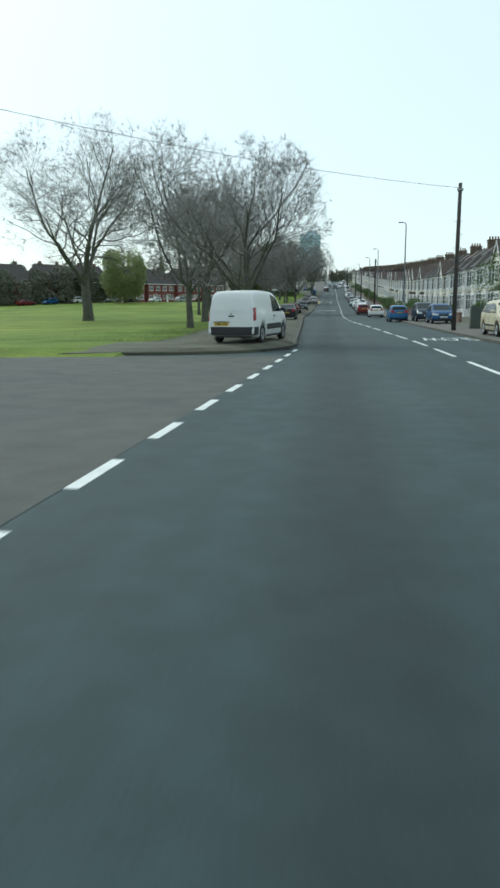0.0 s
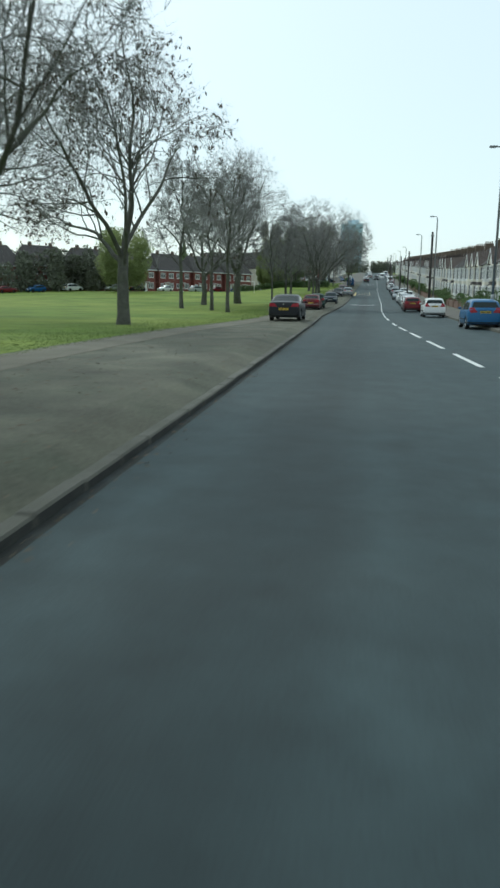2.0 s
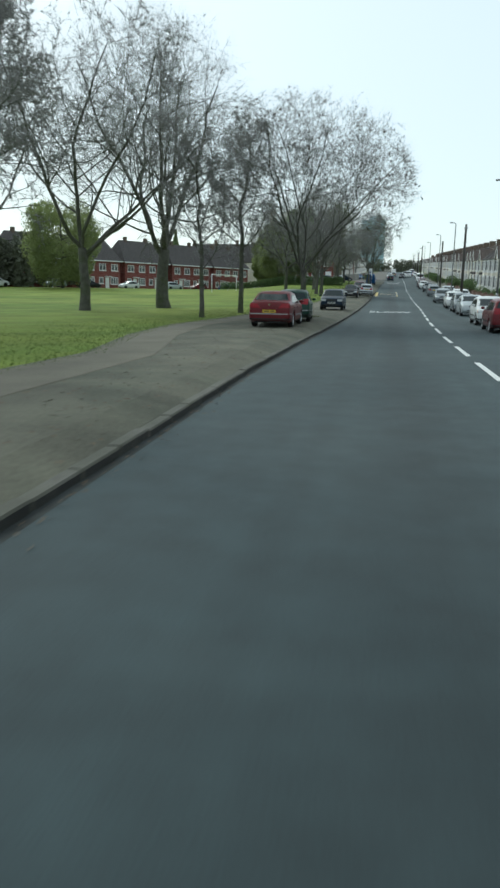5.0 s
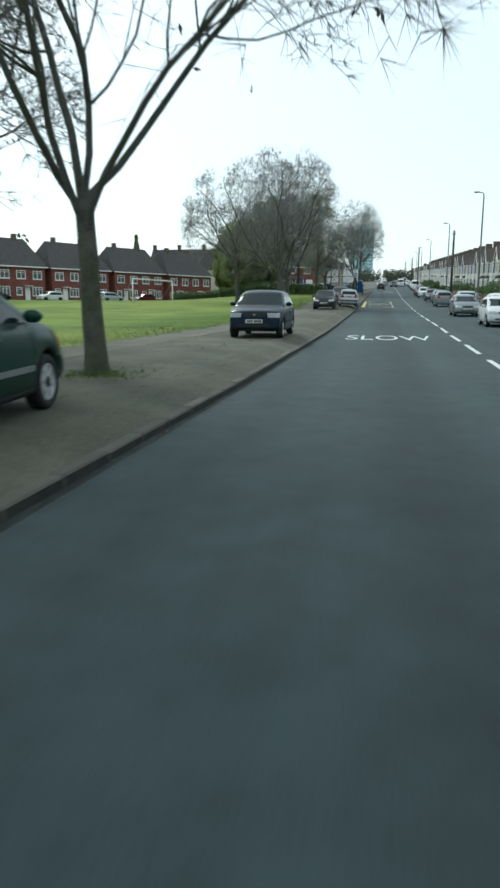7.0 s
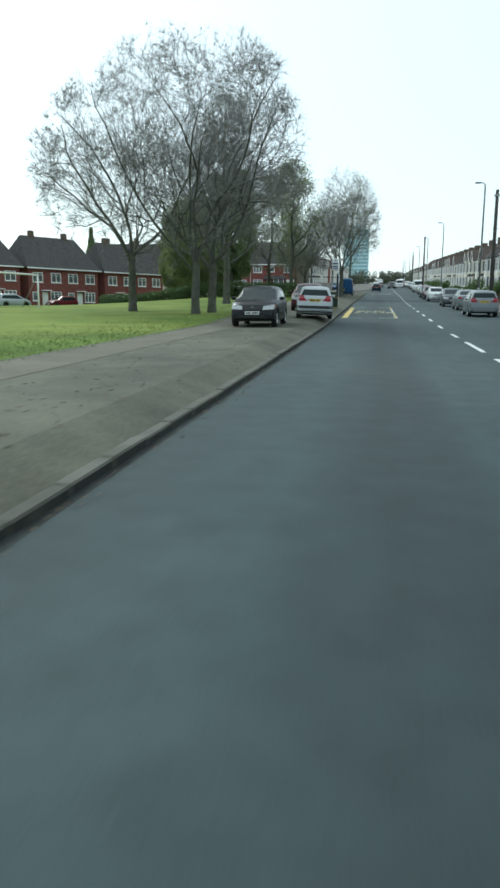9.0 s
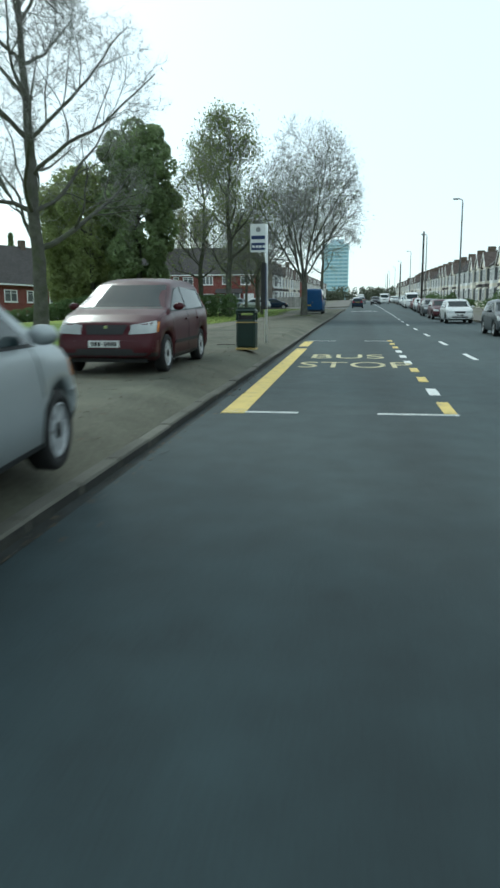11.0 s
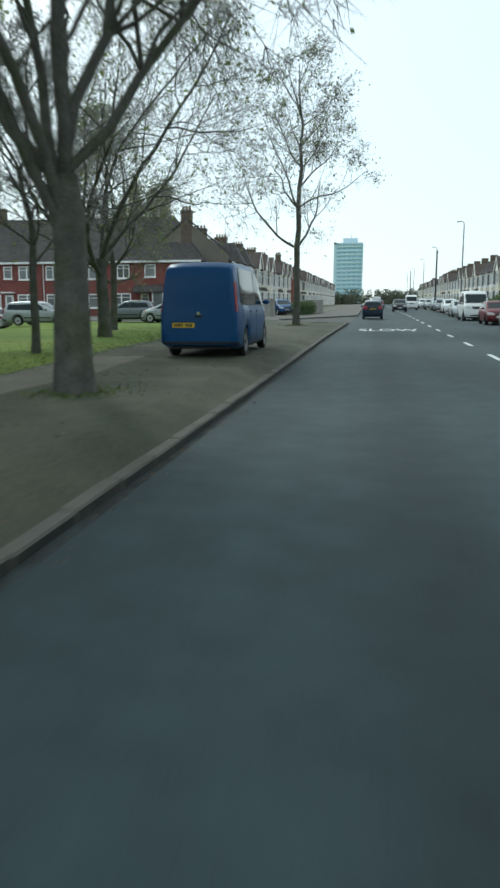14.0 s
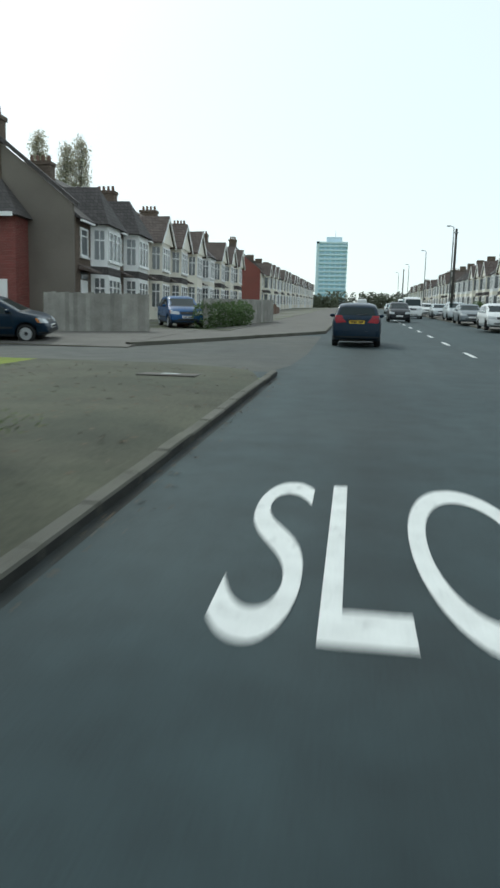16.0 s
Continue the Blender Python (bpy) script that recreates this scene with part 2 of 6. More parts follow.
M_FENCE = mat("weathered_fence_board", (0.29, 0.28, 0.25), 0.9, var=0.3, scale=2, fine=25, bump=0.5, rand=0.2)
M_POT = mat("clay_chimney_pot", (0.16, 0.1, 0.075), 0.85, var=0.2)
M_STEEL = mat("galvanised_steel", (0.3, 0.31, 0.31), 0.5, metal=0.6, var=0.15, bump=0.05)
M_POLE = mat("creosoted_timber_pole", (0.062, 0.056, 0.05), 0.9, var=0.3, scale=3, fine=30, bump=0.5)
M_BLACK = mat("black_plastic", (0.022, 0.023, 0.024), 0.55, var=0.2, bump=0.05)
M_RUBBER = mat("tyre_rubber", (0.022, 0.022, 0.022), 0.85, var=0.25, bump=0.15)
M_ALLOY = mat("alloy_rim", (0.55, 0.56, 0.57), 0.35, metal=0.3, var=0.1, bump=0)
M_GLASS = mat("tinted_car_glass", (0.012, 0.022, 0.023), 0.05, var=0.1, bump=0, spec=0.24)
M_LAMP = mat("clear_lamp_lens", (0.42, 0.44, 0.44), 0.12, var=0.1, bump=0, spec=0.8)
M_RED = mat("red_lamp_lens", (0.25, 0.012, 0.02), 0.2, var=0.1, bump=0, spec=0.3)
M_AMBER = mat("amber_lens", (0.6, 0.2, 0.03), 0.25, var=0.1, bump=0)
M_PLY = mat("yellow_plate", (0.7, 0.48, 0.05), 0.5, var=0.06, bump=0)
M_PLW = mat("white_plate", (0.72, 0.72, 0.7), 0.5, var=0.06, bump=0)
M_CHROME = mat("chrome_trim", (0.6, 0.6, 0.6), 0.15, metal=1.0, var=0.05, bump=0)
M_BIN = mat("dark_green_bin", (0.012, 0.03, 0.022), 0.45, var=0.2, bump=0.05)
M_GOLD = mat("gold_band", (0.4, 0.3, 0.1), 0.5, var=0.1, bump=0)
M_SIGNB = mat("dark_blue_sign_panel", (0.02, 0.04, 0.12), 0.5, var=0.1, bump=0)
M_SIGNW = mat("white_sign_panel", (0.72, 0.74, 0.74), 0.45, var=0.06, bump=0)
M_CONC = mat("tower_concrete", (0.6, 0.74, 0.82), 0.8, var=0.1, scale=0.05, fine=1)
M_TGLASS = mat("tower_window_glass", (0.33, 0.5, 0.6), 0.2, var=0.15, scale=0.1, fine=1, bump=0)
M_TBLUE = mat("tower_blue_panel", (0.36, 0.59, 0.72), 0.4, var=0.15, scale=0.1, fine=1, bump=0)
M_CAB = mat("green_cabinet_steel", (0.06, 0.075, 0.06), 0.6, var=0.15, bump=0.05)
PAINTS = {k: mat(k + "_car_paint", v, 0.32, metal=0.25 if k in ("silver", "grey", "dark_grey") else 0.0, var=0.06, scale=1.5, fine=20, bump=0, spec=0.18, coat=0.12) for k, v in dict(
    white=(0.66, 0.67, 0.66), silver=(0.42, 0.45, 0.46), grey=(0.2, 0.22, 0.23), dark_grey=(0.09, 0.1, 0.105), black=(0.012, 0.013, 0.016), navy=(0.005, 0.018, 0.036),
    blue=(0.012, 0.066, 0.18), light_blue=(0.03, 0.12, 0.26), red=(0.12, 0.011, 0.015), maroon=(0.062, 0.011, 0.016), green=(0.01, 0.04, 0.028), cream=(0.6, 0.53, 0.38)).items()}

# ---- the lie of the land ----
KNOT_Y = [-3000, 0, 10, 40, 70, 100, 130, 160, 190, 220, 250, 280, 310, 400, 520, 560, 3000]
KNOT_Z = [0, 0, -0.06, -0.22, -0.28, -0.28, 0.16, 0.95, 2.1, 3.32, 4.64, 6.02, 7.4, 11.5, 16.4, 17.2, 17.2]
ST = [y for y in range(-60, 601, 5)]


def G(y):
    """Height of the road at y."""
    return float(np.interp(y, KNOT_Y, KNOT_Z))


def KL(y):
    return float(np.interp(y, [-60, 24, 27, 40, 60, 75, 85, 98, 112, 140, 165, 200, 240, 258, 279, 400, 700], [-1.2, -1.05, -1.05, -1.38, -1.87, -2.28, -2.6, -2.72, -2.43, -2.23, -2.19, -2.17, -1.87, -1.55, -1.3, -1.2, -1.2]))


def CEN(y):
    return float(np.interp(y, [-60, 30, 45, 60, 70, 85, 100, 113, 125, 135, 150, 175, 205, 235, 280, 700], [4.0, 3.9, 3.5, 2.85, 2.45, 2.25, 2.33, 2.4, 2.65, 2.8, 2.8, 2.88, 2.95, 3.4, 3.6, 3.6]))


def KR(y):
    return float(np.interp(y, [-60, 35, 60, 97, 140, 230, 250, 310, 400, 700], [6.9, 6.8, 6.75, 7.1, 7.7, 7.8, 7.9, 8.2, 8.5, 8.7]))


def GE(y):
    return float(np.interp(y, [-60, 22, 26, 29, 36, 42, 50, 56, 62, 72, 85, 92, 100, 106, 119, 126, 140, 155, 166, 175, 190, 197, 206, 214, 222, 230, 245, 258, 300],
                           [-12, -6.3, -6.1, -5.7, -6.2, -6.6, -6.8, -6.8, -6.3, -5.6, -6.0, -7.6, -8.7, -8.0, -7.2, -6.8, -6.5, -6.3, -6.9, -7.3, -7.8, -7.4, -6.9, -6.6, -6.3, -7.0, -7.8, -6.8, -6.6]))


def BANK(y):
    return float(np.interp(y, [20, 22.6, 30, 60, 110, 150, 200, 228, 257, 259.6, 259.95, 265.5, 265.9, 275], [-0.3, 0.09, 0.14, 0.09, 0.14, 0.16, 0.18, 0.12, 0.0, -0.02, -0.24, -0.24, -0.1, 0.05]))


def DIP(x, y):
    """The far side of the park lies lower than the climbing road."""
    low = min(G(y), 1.7 + max(0.0, y - 241) * 0.19)
    t = max(0.0, min(1.0, (-19 - x) / 13))
    return (low - G(y)) * t * t * (3 - 2 * t)


def V(x, y):
    """Height of the ground at a place: road, verge, park or pavement."""
    if x < KL(y):
        return G(y) + 0.09 + (BANK(y) + 0.03) * min(1.0, (KL(y) - x) / 0.6) + DIP(x, y)
    return G(y) + (0.12 if x > KR(y) else 0.0)


# ---- mesh helpers ----
class Shape:
    """Collects the faces of one mesh."""

    def __init__(self):
        self.v, self.f = [], []

    def add(self, verts, faces):
        k = len(self.v)
        self.v.extend(tuple(p) for p in verts)
        self.f.extend(tuple(i + k for i in q) for q in faces)
        return self

    def box(self, x0, x1, y0, y1, z0, z1, bev=0.0):
        if bev:
            b = bev
            ring = lambda z, i: [(x0 + i, y0 + b), (x0 + b, y0 + i), (x1 - b, y0 + i), (x1 - i, y0 + b), (x1 - i, y1 - b), (x1 - b, y1 - i), (x0 + b, y1 - i), (x0 + i, y1 - b)]
            vs = []
            for z, i in ((z0, b * 0.7), (z0 + b, 0), (z1 - b, 0), (z1, b * 0.7)):
                vs += [(x, y, z) for x, y in ring(z, i)]
            fs = [tuple(range(7, -1, -1)), tuple(range(24, 32))]
            fs += [(r * 8 + i, r * 8 + (i + 1) % 8, (r + 1) * 8 + (i + 1) % 8, (r + 1) * 8 + i) for r in range(3) for i in range(8)]
            return self.add(vs, fs)
        vs = [(x, y, z) for z in (z0, z1) for x, y in ((x0, y0), (x1, y0), (x1, y1), (x0, y1))]
        return self.add(vs, [(3, 2, 1, 0), (4, 5, 6, 7), (0, 1, 5, 4), (1, 2, 6, 5), (2, 3, 7, 6), (3, 0, 4, 7)])

    def loft(self, rings, close=True, caps=True):
        n = len(rings[0])
        fs = []
        for r in range(len(rings) - 1):
            for i in range(n if close else n - 1):
                fs.append((r * n + i, r * n + (i + 1) % n, (r + 1) * n + (i + 1) % n, (r + 1) * n + i))
        if caps and close:
            fs += [tuple(range(n - 1, -1, -1)), tuple((len(rings) - 1) * n + i for i in range(n))]
        return self.add([p for r in rings for p in r], fs)

    def tube(self, pts, radii, sides=8, caps=True):
        rings = []
        for i, p in enumerate(pts):
            a, b = Vector(pts[max(0, i - 1)]), Vector(pts[min(len(pts) - 1, i + 1)])
            d = (b - a).normalized()
            u = d.orthogonal().normalized() if abs(d.z) < 0.99 else Vector((1, 0, 0))
            w = d.cross(u)
            u = w.cross(d)
            rings.append([tuple(Vector(p) + radii[i] * (math.cos(k * 6.28318 / sides) * u + math.sin(k * 6.28318 / sides) * w)) for k in range(sides)])
        return self.loft(rings, True, caps)

    def prism(self, poly, axis, a, b):
        """A flat polygon pushed along an axis from a to b."""
        put = {"x": lambda p, t: (t, p[0], p[1]), "y": lambda p, t: (p[0], t, p[1]), "z": lambda p, t: (p[0], p[1], t)}[axis]
        return self.loft([[put(p, a) for p in poly], [put(p, b) for p in poly]])

    def mesh(self, name, smooth=False):
        me = bpy.data.meshes.new(name)
        me.from_pydata(self.v, [], self.f)
        me.validate()
        bm = bmesh.new()
        bm.from_mesh(me)
        bmesh.ops.recalc_face_normals(bm, faces=bm.faces) if len(bm.faces) < 20000 else None
        bm.to_mesh(me)
        bm.free()
        if smooth:
            me.polygons.foreach_set("use_smooth", [True] * len(me.polygons))
        return me


def part(name, shape, material, parent, label="", smooth=False, at=None):
    """Links a shape or a shared mesh as one object under its thing."""
    me = shape if isinstance(shape, bpy.types.Mesh) else shape.mesh(name, smooth)
    ob = new(name, me)
    if not me.materials:
        me.materials.append(None)
    ob.material_slots[0].link = "OBJECT"
    ob.material_slots[0].material = material
    ob.parent = parent
    if at is not None:
        ob.matrix_basis = at
    if label:
        ob["label"] = label
    return ob


def thing(name, m, label, category, group="", kind=""):
    ob = new(name)
    ob.empty_display_size = 0.2
    ob.matrix_basis = m
    return tagged(ob, label, category, group, kind)


def single(name, shape, material, m, label, category, group="", kind="", smooth=False):
    ob = part(name, shape, material, None, "", smooth, m)
    return tagged(ob, label, category, group, kind)


EYE = Matrix.Identity(4)


def strip(xa, xb, za, zb, y0, y1, thick=0.0, cols=1, step=5):
    """A sheet between two lines along the road, draped on the land."""
    s = Shape()
    ys = sorted({y0, y1, *[y for y in range(-3000, 3001, step) if y0 < y < y1]})
    rows = []
    for y in ys:
        a, b = xa(y), xb(y)
        row = [(a + (b - a) * k / cols, y, za(y) + (zb(y) - za(y)) * k / cols) for k in range(cols + 1)]
        if thick:
            row = [(a, y, za(y) - thick)] + row + [(b, y, zb(y) - thick)]
        rows.append(row)
    return s.loft(rows, False, False)


# ---- ground, road, verge, pavements ----
def ground_sheet():
    s, rows = Shape(), []
    ys = [-3000, -1000, -300, -120] + sorted(ST + [21, 21.8, 22.6, 24, 257, 259.6, 259.95, 265.5, 265.9]) + [700, 1000, 2000, 3000]
    for y in ys:
        g = G(y) - (0.16 if y > 265 else 0.0)
        ge = GE(y)
        left = [(x, y, g + 0.125 + BANK(y) + DIP(x, y)) for x in (-3000, -800, -300, -150, -90, -60, -40, -32, -28, -25, -22, -19, -16)] + [(ge, y, g + 0.125 + BANK(y)), (ge + 0.3, y, g - 0.1)]
        right = [(KR(y) + 0.2, y, g - 0.1), (KR(y) + 2.6, y, g + 0.1), (14, y, g + 0.14)] + [(x, y, g + 0.14) for x in (30, 80, 200, 800, 3000)]
        rows.append(left + right)
    return s.loft(rows, False, False)


single("ground", ground_sheet(), M_GRASS, EYE, "wide mown grass park and open ground", "ground", kind="structure")
single("road", strip(lambda y: -9.0 if 3 < y < 21 else KL(y) - 0.05, lambda y: KR(y) + 0.05, G, G, -60, 258, cols=4), M_ROAD, EYE, "worn grey asphalt main road with patched lanes", "road", kind="structure")
single("road", strip(lambda y: float(np.interp(y, [258, 260, 264, 270, 279, 280], [-1.7, -9, -9, -5.2, -1.4, -1.35])), lambda y: KR(y) + 0.05, G, G, 258, 700, cols=4), M_ROAD, EYE, "worn grey asphalt road running on uphill", "road", kind="structure")
single("side_road", strip(lambda y: -120, lambda y: -8.99, lambda y: G(y) + 0.02, G, 5, 21), M_SIDE, EYE, "pale asphalt side road joining the main road", "road", kind="structure")
single("side_road", strip(lambda y: -70, lambda y: -5.2, lambda y: G(y) - 0.008, lambda y: G(y) - 0.008, 259.7, 265.3), M_SIDE, EYE, "narrow asphalt side street at the junction", "road", kind="structure")

single("road", strip(lambda y: -8.98, lambda y: -2.32 + 0.053 * y, lambda y: G(y) + 0.004, lambda y: G(y) + 0.004, 3, 21.6, cols=2, step=1), M_SIDE, EYE, "paler worn asphalt in the mouth of the side road", "road", kind="structure")
single("road", strip(lambda y: float(np.interp(y, [259, 264, 270, 279], [-8.97, -8.97, -5.1, -1.36])), lambda y: float(np.interp(y, [259, 261, 265, 276], [-1.85, -1.45, -1.3, -1.4])), lambda y: G(y) + 0.004, lambda y: G(y) + 0.004, 259.3, 276, cols=2, step=1), M_SIDE, EYE, "pale worn asphalt in the mouth of the side street", "road", kind="structure")


def corner_x(y):
    """Inner line of the verge at the junction corner, rounded."""
    return float(np.interp(y, [21.5, 21.8, 22.3, 23, 24, 25.5, 28], [-9, -5.5, -3.9, -2.6, -1.75, -1.2, KL(28)])) if y < 28 else KL(y)


def far_corner_x(y):
    return corner_x(y) if y < 250 else float(np.interp(y, [250, 257, 258.5, 259.4, 260], [KL(250), KL(257), -1.9, -2.8, -6]))


def verge_sheet():
    s, rows = Shape(), []
    for k in range(0, 477):
        y = 21.6 + 0.5 * k
        b, g = far_corner_x(y) - 0.12, G(y)
        a = min(GE(y) - 0.35 if y > 26 else -7.5, b - 0.3)
        xs = [b - (b - a) * t for t in (0, 0.04, 0.08, 0.13, 0.3, 0.6, 1.0)]
        row = [(x, y, g + 0.095 + (BANK(y) + 0.03) * min(1.0, (b - x) / 0.55) + (0.0 if x > a + 0.1 else 0.004)) for x in xs]
        rows.append([(b, y, g - 0.15)] + row + [(a, y, g - 0.15)])
    return s.loft(rows, False, False)


verge = verge_sheet()
single("verge", verge, M_VERGE, EYE, "brown worn tarmac verge used for parking beside the park", "verge", kind="structure")


def footpath_sheet():
    """A trodden strip along the grass that follows the fall of the verge."""
    rows = []
    for k in range(193):
        y = 34.0 + k
        xs = [GE(y) - 0.2 + 1.45 * q / 7 for q in range(8)]
        rise = [G(y) + 0.137 + BANK(y) for x in xs]
        rows.append([(xs[0], y, rise[0] - 0.05)] + [(x, y, z) for x, z in zip(xs, rise)] + [(xs[-1] + 0.06, y, rise[-1] - 0.05)])
    return Shape().loft(rows, False, False)


single("footpath", footpath_sheet(), mat("trodden_path_tarmac", (0.128, 0.118, 0.088), 0.92, var=0.35, scale=0.8, fine=35, bump=0.5), EYE, "pale strip of tarmac footpath along the grass", "path", kind="structure")
single("pavement", strip(lambda y: KR(y) + 0.12, lambda y: KR(y) + 2.5, lambda y: G(y) + 0.12, lambda y: G(y) + 0.16, -60, 700, thick=0.2), M_PATH, EYE, "grey tarmac pavement in front of terraced houses", "pavement", kind="structure")
single("pavement", strip(lambda y: -7.3, lambda y: float(np.interp(y, [267, 270, 279, 700], [-6.8, -5.3, -1.5, -1.35])), lambda y: G(y) + 0.16, lambda y: G(y) + 0.12, 267, 700, thick=0.2, step=1), M_PATH, EYE, "grey pavement beyond the junction corner", "pavement", kind="structure")
single("pavement", strip(lambda y: -60, lambda y: -6.9, lambda y: G(y) + 0.03 + 0.14 * min(1, max(0, (y - 265.4) / 2.0)), lambda y: G(y) + 0.03 + 0.135 * min(1, max(0, (y - 265.4) / 2.0)), 265.4, 276.2, thick=0.2, step=1), M_PATH, EYE, "grey pavement along the side street", "pavement", kind="structure")
single("forecourt", strip(lambda y: KR(y) + 2.5, lambda y: 17.5, lambda y: G(y) + 0.165, lambda y: G(y) + 0.165, 30, 430, thick=0.1), M_FORE, EYE, "paved front gardens of the terraced houses", "front garden", kind="structure")
single("kerb", strip(lambda y: KR(y) - 0.02, lambda y: KR(y) + 0.125, lambda y: G(y) + 0.12, lambda y: G(y) + 0.125, -60, 700, thick=0.2), M_KERB, EYE, "concrete kerb along the far pavement", "kerb", kind="structure")
single("kerb", strip(lambda y: float(np.interp(y, [266, 270, 279, 700], [-7.0, -5.1, -1.33, -1.2])), lambda y: float(np.interp(y, [266, 270, 279, 700], [-7.0, -5.1, -1.33, -1.2])) - 0.16, lambda y: G(y) + 0.13, lambda y: G(y) + 0.135, 266, 700, thick=0.2, step=1), M_KERB, EYE, "concrete kerb curving round the junction corner", "kerb", kind="structure")
single("kerb", Shape().box(-60, -6.9, 265.28, 265.42, G(265) - 0.12, G(265) + 0.035, 0.012), M_PATH, EYE, "dropped concrete kerb along the side street", "kerb", kind="structure")
single("gutter", strip(lambda y: KL(y) - 0.01, lambda y: KL(y) + 0.16, lambda y: G(y) + 0.012, lambda y: G(y) - 0.006, 28, 258, step=1), mat("silted_gutter", (0.022, 0.024, 0.021), 0.95, var=0.5, scale=2.5, fine=30, bump=0.5, second=(0.032, 0.038, 0.038), mask=0.5, mask_scale=1.2), EYE, "dirty silted gutter along the kerb stones", "gutter", kind="structure")
single("forecourt", strip(lambda y: -13.6, lambda y: -5.55, lambda y: G(y) + 0.14, lambda y: G(y) + 0.165, 276, 470, thick=0.1), M_FORE, EYE, "paved front gardens and drives of the terrace", "front garden", kind="structure")


# ---- road markings ----
def marking(name, x0, y0, x1, y1, w, material, parent, cross=False):
    """A painted bar from one place to another, 5 mm thick."""
    a, b = Vector((x0, y0, 0)), Vector((x1, y1, 0))
    n = Vector((-(b - a).y, (b - a).x, 0)).normalized() * w / 2
    s = Shape()
    q = [a + n, a - n, b - n, b + n]
    s.loft([[(p.x, p.y, G(p.y) + 0.001) for p in q], [(p.x, p.y, G(p.y) + 0.006) for p in q]])
    return part(name, s, material, parent)


def markings():
    line = thing("centre_line", EYE, "broken white centre line painted on the asphalt", "road marking", kind="structure")
    starts = [(-20.2 + 5.97 * k, 3.9) for k in range(16)] + [(78.6 + 5.9 * k, 3.9) for k in range(13)] + [(155.7 + 6.1 * k, 2.1) for k in range(50)]
    for y, n in starts:
        marking("dash", CEN(y), y, CEN(y + n), y + n, 0.13, M_WHITE, line)
    edge = thing("edge_line", EYE, "short white dashes across the junction mouth", "road marking", kind="structure")
    for k in range(11):
        y = 0.85 + 2.31 * k
        marking("dash", -2.25 + 0.053 * y, y, -2.25 + 0.053 * (y + 1.15), y + 1.15, 0.13, M_WHITE, edge)
    cage = thing("bus_bay_marking", EYE, "yellow and white bus stop bay painted at the kerb", "road marking", kind="structure")
    marking("kerb_line", -1.72, 171.0, -1.77, 184.2, 0.32, M_YELLOW, cage)
    marking("kerb_line", -1.8, 185.3, -1.8, 188.2, 0.32, M_YELLOW, cage)
    for k in range(10):
        y = 171.2 + 1.9 * k
        marking("dash", 1.15, y, 1.16, y + (0.85 if k else 1.1), 0.17, M_YELLOW if k in (0, 2, 3, 7, 8, 9) else M_WHITE, cage)
    for y in (171.1, 188.6):
        marking("end_line", -1.85, y, -0.85, y, 0.09, M_WHITE, cage)
        marking("end_line", 0.2, y, 1.25, y, 0.09, M_WHITE, cage)


def lettering(text, x, y, width, height, material, label, turn=0):
    """Road lettering from the built-in font, stretched along the road and laid on it."""
    cu = bpy.data.curves.new("lettering", "FONT")
    cu.body, cu.align_x = text, "CENTER"
    tmp = bpy.data.objects.new("lettering", cu)
    scene.collection.objects.link(tmp)
    dg = bpy.context.evaluated_depsgraph_get()
    me = bpy.data.meshes.new_from_object(tmp.evaluated_get(dg))
    bpy.data.objects.remove(tmp)
    co = np.array([v.co[:] for v in me.vertices])
    lo, hi = co.min(0), co.max(0)
    for v in me.vertices:
        u = ((v.co.x - lo[0]) / (hi[0] - lo[0]) - 0.5) * width
        w = (v.co.y - lo[1]) / (hi[1] - lo[1]) * height
        if turn:
            u, w = -u, height - w
        v.co = (x + u, y + w, G(y + w) + 0.007)
    me.materials.clear()
    return single("road_lettering", me, material, EYE, label, "road marking", kind="structure")


markings()
lettering("SLOW", 0.22, 125.9, 3.15, 2.9, M_WHITE, "white SLOW lettering worn into the asphalt")
lettering("SLOW", 0.9, 247.0, 3.1, 2.9, M_WHITE, "white SLOW lettering near the junction")
lettering("SLOW", 5.6, 31.6, 2.4, 2.9, M_WHITE, "white SLOW lettering for oncoming traffic", turn=1)
lettering("STOP", -0.1, 177.7, 2.6, 1.5, M_YPALE, "yellow STOP lettering in the bus bay")
lettering("BUS", -0.3, 180.3, 1.9, 1.4, M_YPALE, "yellow BUS lettering in the bus bay")


